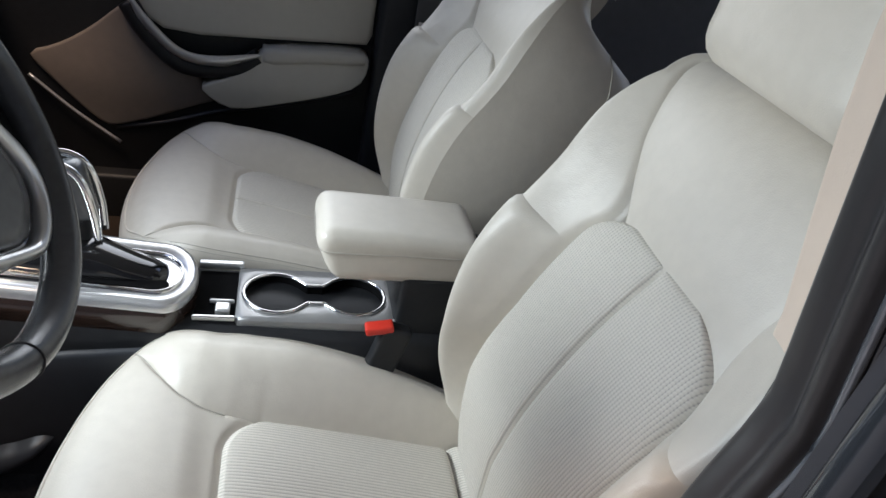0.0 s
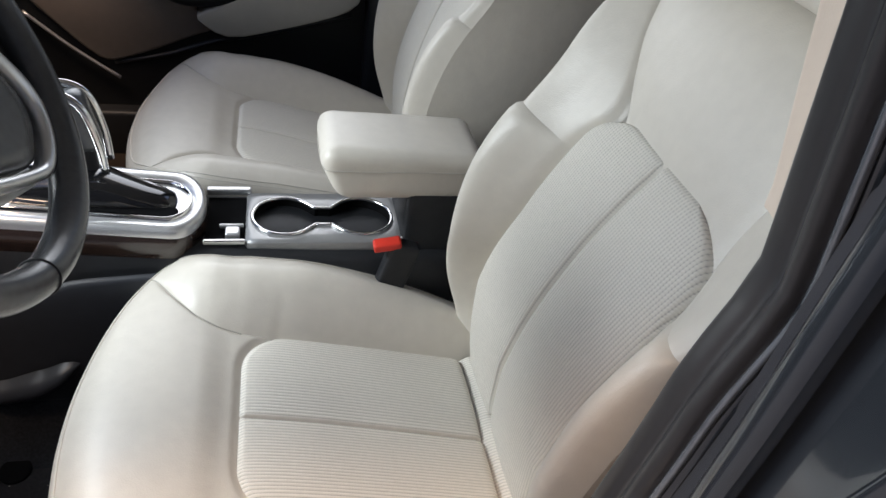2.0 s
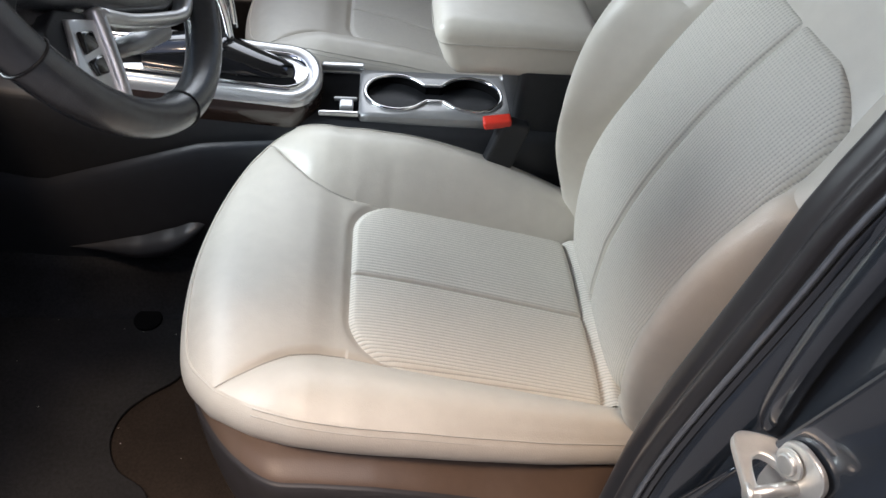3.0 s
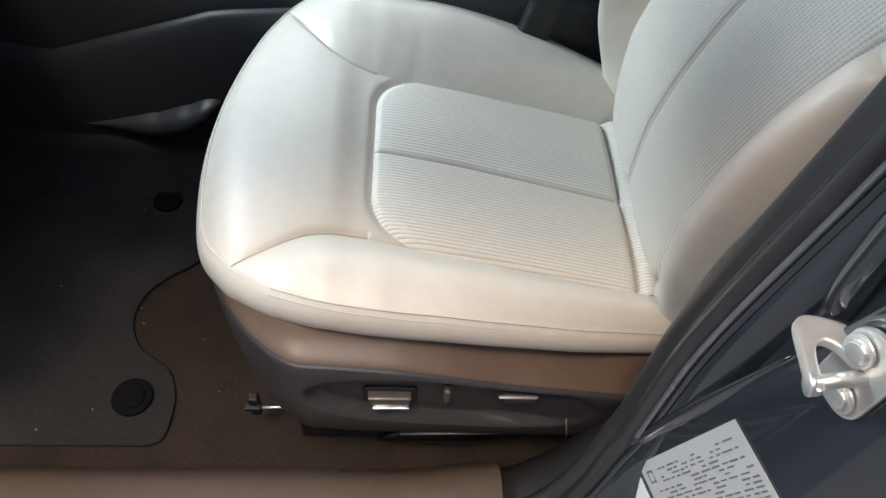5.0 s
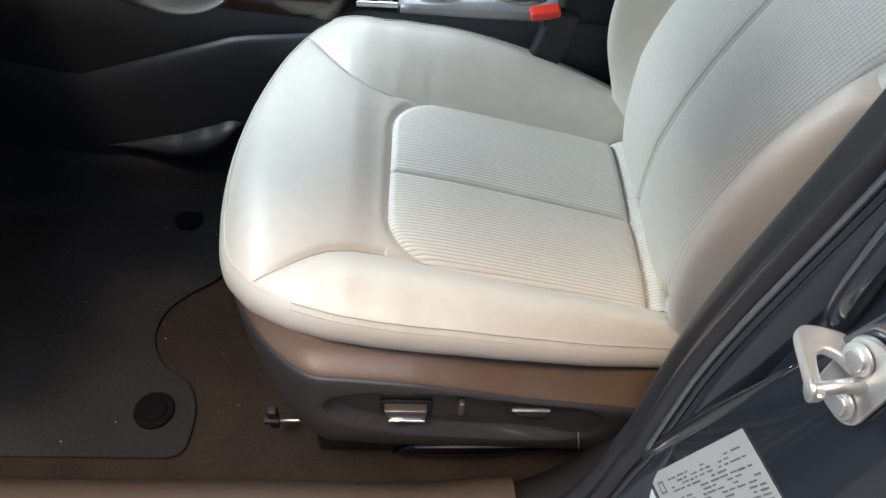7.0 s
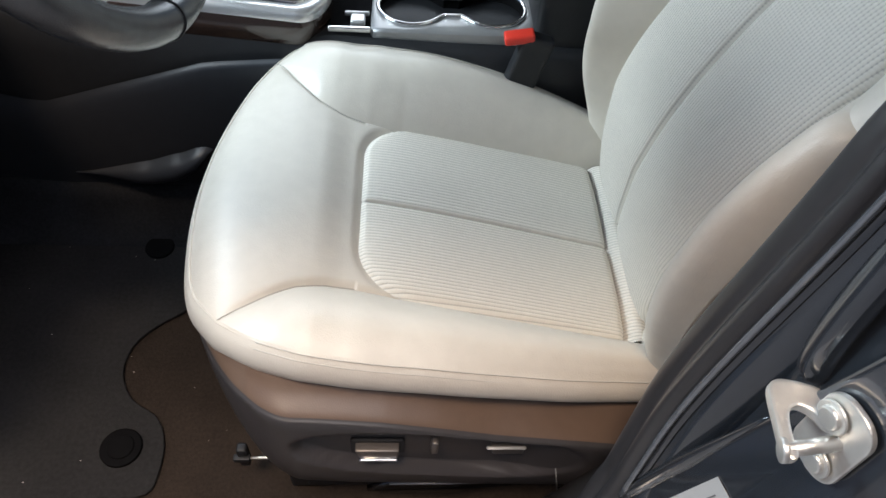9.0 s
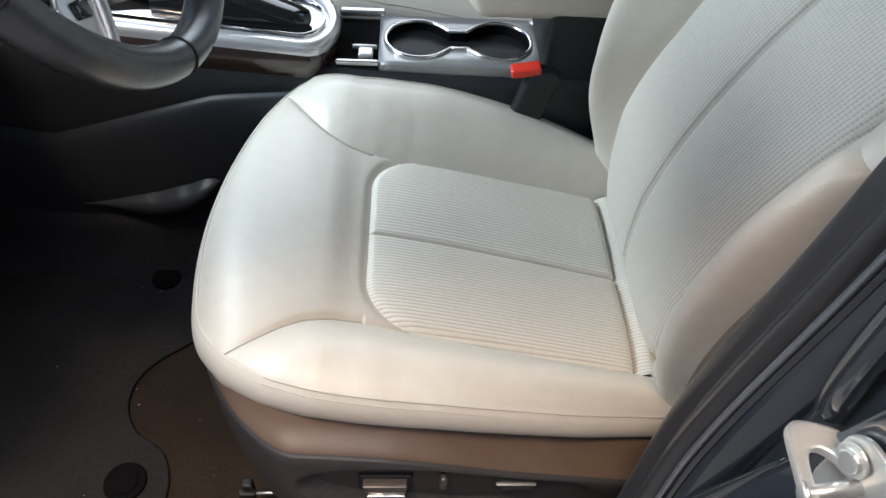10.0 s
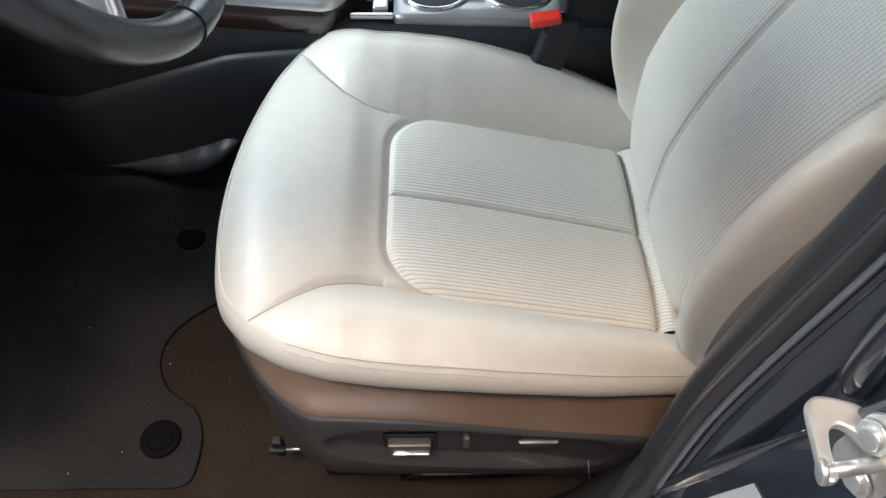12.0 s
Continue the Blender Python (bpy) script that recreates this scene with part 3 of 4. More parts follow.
def build_switches(seat, sh):
    y0 = -0.2545

    def switch(name, outline, at, thick, mat_, label):
        return part(name, slab(outline, thick, at, ((1, 0, 0), (0, 0, 1)), 0.0015), mat_, seat, label)
    trap = [(-0.023, 0.010), (-0.018, -0.008), (0.021, -0.008), (0.022, 0.010)]
    switch("switch_well", rounded(0.056, 0.031, 0.004), (0.025, y0 + 0.004, 0.4785), 0.0045, BLACK, "dark well round the switch")
    switch("seat_switch", trap, (0.025, y0 + 0.002, 0.479), 0.012, SWITCHGREY, "satin silver seat adjuster switch")
    switch("switch_edge", [(-0.019, -0.0018), (0.021, -0.0018), (0.021, 0.0018), (-0.019, 0.0018)], (0.025, y0 - 0.0085, 0.4695), 0.0035, CHROME, "chrome edge")
    switch("recline_switch", rounded(0.0075, 0.024, 0.003), (0.083, y0 + 0.002, 0.495), 0.012, SWITCHGREY, "satin silver recline switch")
    switch("lumbar_switch", [(-0.017, 0.006), (-0.014, -0.008), (0.018, -0.008), (0.018, 0.006)], (0.158, y0 + 0.002, 0.486), 0.010, SWITCHGREY, "dark lumbar switch")
    switch("lumbar_edge", [(-0.021, -0.0012), (0.020, -0.0012), (0.020, 0.0012), (-0.021, 0.0012)], (0.157, y0 - 0.006, 0.4945), 0.004, SILVER, "silver edge")
    # rail and front lever below
    part("seat_rail", block((0.36, 0.030, 0.022), (0.12, -0.225, 0.348), 0.004), BLACK, seat, "dark steel seat rail")
    part("rail_cover", slab([(0.010, -0.024), (0.034, -0.001), (0.215, 0.007), (0.200, -0.004), (0.105, -0.030)], 0.012, (0, -0.236, 0.361), ((1, 0, 0), (0, 0, 1)), 0.003), GLOSS, seat, "dark glossy rail cover with a bright edge")
    tube("rail_edge", [(0.037, -0.2475, 0.3600), (0.08, -0.248, 0.364), (0.15, -0.248, 0.367), (0.204, -0.2475, 0.368)], [0.0012, 0.002, 0.002, 0.001], SILVER, seat, "bright edge of the seat rail", sides=8)
    tube("lever_rod", [(-0.140, -0.215, 0.358), (-0.11, -0.214, 0.357), (-0.06, -0.212, 0.360)], 0.0017, STEEL, seat, "thin steel rod", sides=8)
    part("lever_knob", block((0.020, 0.008, 0.008), (-0.138, -0.215, 0.3575), 0.002), BLACK, seat, "dark rod end")
    part("lever_bracket", block((0.012, 0.012, 0.042), (-0.137, -0.209, 0.355), 0.003), BLACK, seat)
    for x in (-0.06, 0.30):
        part("rail_foot", block((0.05, 0.05, 0.048), (x, -0.20, 0.318), 0.005), BLACK, seat)


def build_buckle(seat, at, lean):
    x, y, z = at
    st = part("buckle", block((0.044, 0.024, 0.115), (x + 0.010, y, z - 0.062), 0.008, 4, rot=(0, lean, 0)), BLACK, seat, "black belt buckle")
    part("release_button", block((0.040, 0.020, 0.013), (x - 0.004, y - 0.002, z - 0.008), 0.004, 3, rot=(0, lean - 24, 0)), RED, st, "red release button")
    tube("buckle_stalk", [(x + 0.02, y, z - 0.10), (x + 0.04, y, z - 0.16), (x + 0.06, y, z - 0.24)], 0.012, BLACK, st, sides=10, squash=0.5)


def build_seat(name, label, move, outer_side, driver):
    seat = thing(name, label, "car seat", (move[0] + 0.1, move[1], 0.30), "front seats")
    build_cushion(seat, move)
    build_back(seat, move)
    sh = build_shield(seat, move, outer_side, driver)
    if driver:
        build_switches(seat, sh)
        build_buckle(seat, (0.200, 0.240, 0.652), 14)
    else:
        for s in (-1, 1):
            part("seat_rail", block((0.40, 0.03, 0.07), (0.1 + move[0], move[1] + s * 0.19, 0.335), 0.005), BLACK, seat)
        part("riser", block((0.34, 0.34, 0.12), (0.1 + move[0], move[1], 0.42), 0.02), BLACK, seat)
    return seat


driver_seat = build_seat("driver_seat", "cream leather driver seat with ribbed cloth centre and dark power-switch valance", (0, 0, 0), -1, True)
passenger_seat = build_seat("passenger_seat", "cream leather front passenger seat with ribbed cloth centre, beside the console", (-0.025, 0.69, 0.0), 1, False)


# ---------------------------------------------------------------- ground and body shell
bm = bmesh.new()
bmesh.ops.create_grid(bm, x_segments=8, y_segments=8, size=400)
tagged(part("ground", bm, CONCRETE, None, "", False), "worn brownish concrete ground under the car", "ground", kind="structure")
# Added out of view to keep sky light off the driver side.
tagged(part("light_block_wall", block((24, 0.2, 4.6), (0.5, -3.2, 2.3), 0), BLOCKWALL, None, "", False), "unseen plain dark grey wall added to block light from the driver side", "wall", kind="structure")


def plate(name, size, at, mat_, label, category, rot=None, bevel=0.01):
    return tagged(part(name, block(size, at, bevel, 2, rot), mat_), label, category, kind="structure")


floor = sheet("floor", np.array([[(x, y, z) for y in np.linspace(-0.29, 1.08, 40)] for x, z in
    zip(np.concatenate([np.linspace(1.7, -0.60, 30), np.linspace(-0.66, -1.0, 10)]), np.concatenate([np.full(30, 0.288), 0.288 + 0.75 * np.linspace(0.01, 0.34, 10)]))]), CARPET)
tagged(floor, "dark brown carpet of the car floor", "carpet", kind="structure")
plate("floor_pan", (3.0, 1.5, 0.05), (0.3, 0.385, 0.225), PAINT, "steel floor pan under the carpet", "car body")
plate("firewall", (0.06, 1.44, 0.9), (-1.05, 0.385, 0.70), BLACK, "black firewall trim ahead of the pedals", "car trim")
plate("rear_panel", (0.06, 1.44, 0.75), (1.75, 0.385, 0.62), REARTRIM, "grey rear trim closing the cabin", "car trim")
plate("kick_panel", (0.45, 0.05, 0.62), (-0.85, 1.13, 0.60), BLACK, "black kick panel in the passenger footwell", "car trim")
plate("kick_panel_driver", (0.25, 0.05, 0.62), (-0.95, -0.30, 0.60), BLACK, "black kick panel in the driver footwell", "car trim")
plate("ceiling", (2.2, 1.61, 0.05), (0.65, 0.455, 1.47), HEADLINER, "pale woven headliner and roof", "car roof")
plate("passenger_sill", (3.0, 0.08, 0.14), (0.3, 1.11, 0.33), BLACK, "black sill on the passenger side", "car sill")
plate("rear_side_wall", (1.4, 0.06, 0.90), (1.08, 1.16, 0.60), REARTRIM, "grey rear door lining", "car trim")
plate("rear_side_wall_driver", (1.1, 0.06, 0.80), (1.22, -0.33, 0.62), CHARCOAL, "dark rear door lining on the driver side", "car trim")
for y in (-0.28, 1.05):
    tagged(tube("windscreen_pillar", [(-1.05, y, 0.95), (-0.7, y, 1.2), (-0.25, y + (0.03 if y < 0 else -0.03), 1.44)], 0.04, BLACK), "black windscreen pillar", "car pillar", kind="structure")

# ---------------------------------------------------------------- door opening on the driver side
def pillar_edge(z):
    return 0.247 + 0.038 * float(ease(z, 0.68, 1.04)) + 0.03 * max(0, z - 1.05)


def belt_lean(z):
    """How far the seal leaves the pillar edge about and above the belt line."""
    return 0.015 * float(ease(z, 0.96, 1.06)) - 0.19 * max(0.0, z - 1.05)


def opening_path(d, top=1.55, lean=0.0):
    """The edge of the door opening in the x-z plane, d further out: down the pillar, round, and along the sill."""
    r = 0.13 + d
    pts = [(pillar_edge(z) + d + lean * belt_lean(z), z) for z in np.linspace(top, 0.58, 34)]
    for a in np.linspace(0, 90, 22):
        pts.append((0.117 + r * math.cos(radians(a)), 0.56 - r * math.sin(radians(a)) - 0.032 * float(ease(a, 25, 90))))
    for x in np.linspace(0.08, -0.95, 26):
        pts.append((x, 0.398 - d))
    return pts


def sweep(name, section, mat_, label, category, flip=False, sill=None, top=1.55, swell=0.0, lean=0.0):
    """section: points (d, y) swept along the opening; swell: how far it stands inwards in the corner."""
    rows = []
    for k, (d, y) in enumerate(section):
        foot = opening_path(d, top, lean)
        if sill is None:
            rows.append([(x, y, z) for x, z in foot])
            continue
        d2, y2 = sill[k]
        low = opening_path(d2, top, lean)
        f = np.concatenate([np.zeros(34), ease(np.linspace(0, 1, 22), 0.1, 0.95), np.ones(26)])
        inward = swell * math.sin(math.pi * min(1, k / (len(section) - 1) * 1.05)) ** 0.7 if swell else 0
        rows.append([(x + (x2 - x) * q, y + (y2 - y) * q + inward * 4 * q * (1 - q), z + (z2 - z) * q) for (x, z), (x2, z2), q in zip(foot, low, f)])
    ob = sheet(name, np.array(rows), mat_, None, flip=flip)
    return tagged(ob, label, category, kind="structure")


sweep("pillar_trim", crom([(0.10, -0.238), (0.055, -0.257), (0.030, -0.279), (0.013, -0.297), (0.012, -0.312)], 22), GREYTRIM, "dark grey plastic trim of the pillar foot and sill", "car trim", flip=True,
      top=1.066, swell=0.012, sill=crom([(0.130, -0.262), (0.104, -0.268), (0.062, -0.286), (0.046, -0.306), (0.040, -0.348)], 22))
plate_line = crom([(-0.2660, 0.2920), (-0.2705, 0.3060), (-0.2875, 0.3400), (-0.3075, 0.3550), (-0.3490, 0.3605)], 18)
tagged(sheet("sill_plate", np.array([[(x, y, z + 0.030 * float(ease(x, 0.04, 0.15))) for x in np.linspace(0.15, -0.95, 40)] for y, z in plate_line]), SILLPLATE, flip=True), "brown plastic scuff plate along the sill", "sill plate", kind="structure")
seal = crom([(0.012, -0.289), (-0.003, -0.296), (-0.0092, -0.302), (-0.0085, -0.310), (-0.0055, -0.3165), (-0.0085, -0.3215), (-0.0128, -0.3260), (-0.0118, -0.3315), (-0.003, -0.3350), (0.010, -0.335)], 40)
sweep("door_seal", seal, RUBBER, "black rubber door seal round the opening", "door seal", flip=True, lean=1.0, sill=[(d + 0.034, y - 0.040) for d, y in seal])
flange = crom([(0.010, -0.328), (0.002, -0.334), (0.000, -0.338), (0.003, -0.341)], 8)
sweep("pillar_flange", flange, PAINT, "dark grey painted flange behind the seal", "car body", flip=True, lean=1.0, sill=[(d + 0.034, y - 0.040) for d, y in flange])
low_metal = crom([(0.004, -0.340), (0.010, -0.350), (0.030, -0.362), (0.09, -0.372)], 14)
sweep("sill_metal", low_metal, PAINT, "dark grey painted metal below the seal", "car body", flip=True, sill=[(d + 0.034, y - 0.040) for d, y in low_metal])


def pillar_face(z, s, proud=0.0):
    """A point on the painted face of the pillar: s along the face from its crease outwards."""
    yc = -0.327 - 0.19 * max(0, min(0.6, z - 0.53))
    xc = 0.2515 + 0.055 * max(0, min(0.6, z - 0.53))
    return (xc + 0.262 * s - 0.965 * proud, yc - 0.965 * s - 0.262 * proud, z)


rows = []
for z in np.linspace(0.33, 1.52, 80):
    yc = pillar_face(z, 0)[1]
    xc = pillar_face(z, 0)[0]
    y0 = max(yc + 0.004, -0.333)
    sec = [(xc + 0.014, -0.326), (xc + 0.012, (y0 + yc) / 2 + 0.002), (xc + 0.008, yc + 0.004), (xc + 0.0005, yc + 0.0005), (xc - 0.0015, yc - 0.003), (xc + 0.0005, yc - 0.008)]
    sec = list(crom(sec, 26))
    for q in (0.016, 0.03, 0.05, 0.08, 0.12, 0.15, 0.17):
        sec.append(pillar_face(z, q)[:2])
    end = pillar_face(z, 0.17)
    sec += [(end[0] + 0.006, end[1] - 0.006), (end[0] + 0.03, end[1] - 0.010), (end[0] + 0.3, end[1] - 0.012)]
    rows.append([(x, y, z) for x, y in sec])
tagged(sheet("pillar_metal", np.array(rows), PAINT), "glossy dark grey painted metal of the door pillar", "car body", kind="structure")
plate("outer_sill", (3.0, 0.10, 0.16), (0.3, -0.40, 0.22), PAINT, "painted outer sill", "car body")


# pressed beads and ridges in the pillar metal
def bead(label, path, radius, squash=1.0, mat_=PAINT):
    tagged(tube("pillar_bead", path, radius, mat_, None, sides=14, squash=squash), label, "car body", kind="structure")


bead("thin painted flange edge beside the door seal, its highlight put into the colour", [(pillar_edge(z) - 0.003 + belt_lean(z), -0.3365, z) for z in np.linspace(1.35, 0.56, 40)], 0.0026, mat_=EDGE_HIGHLIGHT)
bead("raised painted crease running up to the striker", [(pillar_face(z, 0)[0] - 0.0005, pillar_face(z, 0)[1] - 0.0005, z) for z in np.linspace(0.47, 0.80, 24)], 0.0085 * np.minimum(1, np.linspace(0, 1, 24)[::-1] * 2.5 + 0.15), 0.7)
bead("rounded painted ridge above the striker", crom([(0.280, -0.371, 0.840), (0.2745, -0.3705, 0.850), (0.2735, -0.3675, 0.880), (0.2750, -0.3655, 0.930), (0.2790, -0.366, 1.00), (0.2835, -0.366, 1.12), (0.288, -0.366, 1.26), (0.292, -0.366, 1.45)], 40), np.interp(np.linspace(0, 1, 40), [0, 0.06, 0.2, 1], [0.003, 0.0095, 0.010, 0.010]))
bead("small rounded pressing beside the flange", crom([(0.278, -0.343, 0.812), (0.2745, -0.343, 0.820), (0.2745, -0.340, 0.838), (0.276, -0.338, 0.856)], 24), np.interp(np.linspace(0, 1, 24), [0, 0.2, 0.6, 1], [0.002, 0.008, 0.007, 0.002]))


# ---------------------------------------------------------------- centre console
def build_console():
    con = thing("centre_console", "black centre console with silver cup holder plate and selector gate", "car console", (0.0, 0.339, 0.29))
    yc = 0.339
    # body: low tunnel, widening down
    xs = [-0.95, -0.75, -0.55, -0.35, -0.2, -0.06, 0.1, 0.25, 0.36, 0.46]
    tops = [0.70, 0.68, 0.655, 0.635, 0.622, 0.612, 0.606, 0.604, 0.60, 0.58]
    rows = []
    for x, t in zip(xs, tops):
        sec = [(-0.120, 0.285), (-0.108, 0.36), (-0.098, 0.46), (-0.088, t - 0.06), (-0.080, t - 0.012), (-0.068, t), (0.068, t), (0.080, t - 0.012), (0.088, t - 0.06), (0.098, 0.46), (0.108, 0.36), (0.120, 0.285)]
        rows.append([(x, yc + a, b) for a, b in sec])
    sheet("console_body", np.array(rows), BLACK, con, "black console body")
    # cup holder plate with a keyhole of two round wells
    cx, r, dx = 0.1125, 0.047, 0.057
    hole = []
    for k in range(48):
        a = 2 * math.pi * k / 48
        ca_, sa_ = math.cos(a), math.sin(a)
        # outline of two circles joined by a narrow neck
        best = 0
        for s in (-1, 1):
            bq = ca_ * s * dx
            disc_ = bq * bq - (dx * dx - r * r)
            if disc_ >= 0:
                best = max(best, bq + math.sqrt(disc_))
        best = max(best, 0.022 / max(0.25, abs(sa_)) if abs(sa_) > 0.5 else 0)
        hole.append((cx + best * ca_, yc + best * sa_))
    hole = crom(hole + hole[:1], 97)[:-1]
    outer = []
    for k, (hx, hy) in enumerate(hole):
        a = math.atan2(hy - yc, hx - cx)
        ca_, sa_ = math.cos(a), math.sin(a)
        s = min((0.113 if ca_ < 0 else 0.120) / max(1e-6, abs(ca_)), 0.0635 / max(1e-6, abs(sa_)))
        outer.append((cx + s * ca_, yc + s * sa_))
    outer = np.array(outer)
    lv = []
    for f, z in ((1.0, 0.600), (1.0, 0.6175), (0.985, 0.6195), (0.5, 0.6200), (0.06, 0.6205), (0.0, 0.6195), (0.0, 0.612)):
        q = hole + (outer - hole) * f
        lv.append(np.column_stack([q, np.full(len(q), z)]))
    sheet("cup_plate", np.array(lv), SILVER, con, "satin silver cup holder plate", wrap=True)
    ring = np.column_stack([hole, np.full(len(hole), 0.6215)])
    sheet("cup_ring", tube_pts(np.vstack([ring, ring[:2]]), 0.0030, 10), CHROME, con, "bright chrome ring round the cup holders", wrap=True)
    well = np.array([np.column_stack([np.array([cx, yc]) + (hole - np.array([cx, yc])) * s, np.full(len(hole), z)]) for s, z in ((0.995, 0.619), (0.985, 0.58), (0.96, 0.530), (0.93, 0.521), (0.02, 0.520))])
    sheet("cup_well", well, DEEP, con, "black cup wells", wrap=True)
    tube("plate_end", crom([(0.222, 0.279, 0.6185), (0.236, 0.300, 0.6195), (0.242, 0.339, 0.620), (0.236, 0.378, 0.6195), (0.222, 0.399, 0.6185)], 20), 0.0035, SATIN, con, "bright curved end of the plate", sides=10)
    # tray ahead of the cups
    part("tray_floor", block((0.056, 0.114, 0.004), (-0.029, yc, 0.6135), 0.001), DEEP, con)
    part("tray_edge", block((0.058, 0.006, 0.008), (-0.029, 0.2775, 0.620), 0.002), CHROME, con, "chrome edge")
    part("tray_far_edge", block((0.066, 0.012, 0.010), (-0.027, 0.406, 0.6215), 0.003), SATIN, con, "pale silver strip")
    part("parking_brake_switch", block((0.020, 0.020, 0.010), (-0.018, 0.298, 0.621), 0.003), SATIN, con, "silver parking brake switch")
    part("switch_bar", block((0.034, 0.005, 0.006), (-0.020, 0.315, 0.621), 0.002), SATIN, con)
    # selector gate: a silver boat-shaped bezel over wood trim
    def boat(x0, x1, half, n=40):
        out = []
        for k in range(n):
            a = math.pi * (k / (n - 1) - 0.5)
            out.append((x1 - 0.045 + 0.045 * math.cos(a), half * math.sin(a)))
        return [(x0, -half)] + out + [(x0, half)]
    def ringed(outline, lv_):
        o = np.array(outline)
        c0 = np.array([(-0.17), 0])
        res = []
        for s, dy, z0 in lv_:
            q = np.column_stack([(o[:, 0] - c0[0]) * s + c0[0], o[:, 1] * dy])
            res.append(np.column_stack([q[:, 0], yc + q[:, 1], z0 + (-0.055 - q[:, 0]) * 0.09]))
        return np.array(res)
    b0 = boat(-0.42, -0.055, 0.078)
    sheet("wood_trim", ringed(b0, [(0.99, 0.96, 0.582), (1.0, 1.0, 0.596), (1.01, 1.035, 0.612), (1.005, 1.03, 0.626), (0.99, 0.98, 0.634)]), WOOD, con, "dark glossy wood trim", wrap=False)
    sheet("gate_bezel", ringed(b0, [(1.0, 0.985, 0.632), (1.0, 0.975, 0.640), (0.975, 0.93, 0.646), (0.93, 0.84, 0.648), (0.86, 0.68, 0.644), (0.82, 0.58, 0.640)]), SATIN, con, "satin silver selector bezel")
    sheet("gate_ring", ringed(b0, [(0.845, 0.64, 0.642), (0.832, 0.615, 0.6475), (0.812, 0.575, 0.6475), (0.80, 0.55, 0.641)]), CHROME, con, "chrome inner bezel")
    sheet("gate_panel", ringed(b0, [(0.81, 0.56, 0.642), (0.60, 0.3, 0.641), (0.2, 0.02, 0.641)]), SATIN, con, "satin silver selector gate")
    part("gate_slot", slab(rounded(0.150, 0.022, 0.010, 6), 0.003, (-0.165, yc - 0.030, 0.6535), ((0.996, 0, -0.09), (0, 1, 0)), 0.0008), DEEP, con, "black slot beside the lever")
    boot = []
    for x, w_, z in ((-0.30, 0.030, 0.690), (-0.22, 0.034, 0.700), (-0.19, 0.034, 0.694), (-0.15, 0.031, 0.676), (-0.115, 0.027, 0.662), (-0.098, 0.022, 0.655), (-0.093, 0.016, 0.642)):
        boot.append([(x, yc + a_ * w_, z - b_) for a_, b_ in ((-1.05, 0.05), (-1, 0.016), (-0.85, 0.005), (-0.5, 0.0015), (0, 0), (0.5, 0.0015), (0.85, 0.005), (1, 0.016), (1.05, 0.05))])
    sheet("selector_boot", np.array(boot), GLOSS, con, "gloss black selector cover")
    # selector lever
    lev = part("selector_lever", block((0.05, 0.045, 0.045), (-0.205, yc + 0.012, 0.672), 0.012, 4, taper=(0.7, 0.7)), BLACK, con, "black and chrome automatic selector lever")
    tube("lever_shaft", crom([(-0.205, yc + 0.012, 0.66), (-0.205, yc + 0.012, 0.72), (-0.212, yc + 0.010, 0.765)], 12), 0.012, BLACK, lev, sides=14)
    part("knob", block((0.055, 0.042, 0.085), (-0.215, yc + 0.010, 0.765), 0.018, 5, rot=(0, -12, 0)), WHEEL_LEATHER, lev, "black leather knob")
    for s in (-1, 1):
        tube("knob_trim", crom([(-0.180, yc + 0.010 + s * 0.018, 0.700), (-0.183, yc + 0.010 + s * 0.021, 0.745), (-0.196, yc + 0.010 + s * 0.020, 0.795), (-0.225, yc + 0.010 + s * 0.016, 0.812), (-0.245, yc + 0.010 + s * 0.012, 0.800)], 24), 0.0055, CHROME, lev, "chrome trim", sides=10)
    # armrest lid and its black box
    part("console_bin", block((0.24, 0.135, 0.12), (0.345, yc + 0.006, 0.645), 0.012), BLACK, con, "black storage bin")
    bm_ = block((0.232, 0.136, 0.078), (0, 0, 0), 0.024, 6)
    for v_ in bm_.verts:
        v_.co.z += 0.006 * math.cos(v_.co.x / 0.1025 * 1.3) * (1 if v_.co.z > 0 else 0)
        v_.co.x += 0.018 * max(0, 0.35 - v_.co.z / 0.039) * max(0, min(1, (-v_.co.x - 0.02) / 0.09))
        if v_.co.x > 0.06 and v_.co.z > 0:
            v_.co.z -= 0.006
    bm_.transform(Matrix.Translation((0.219, 0.345, 0.727)))
    lid = part("armrest_lid", bm_, LEATHER, con, "cream leather armrest lid")
    ring = crom([(-0.113, -0.060), (-0.117, 0), (-0.113, 0.060), (-0.098, 0.0685), (0.0, 0.0690), (0.10, 0.0685), (0.113, 0.060), (0.117, 0), (0.113, -0.060), (0.098, -0.0685), (0.0, -0.0690), (-0.098, -0.0685), (-0.113, -0.060)], 80)
    tube("lid_seam", [(0.219 + a_, 0.345 + b_, 0.7395) for a_, b_ in ring], 0.0006, THREAD, lid, sides=6)
    return con


console = build_console()


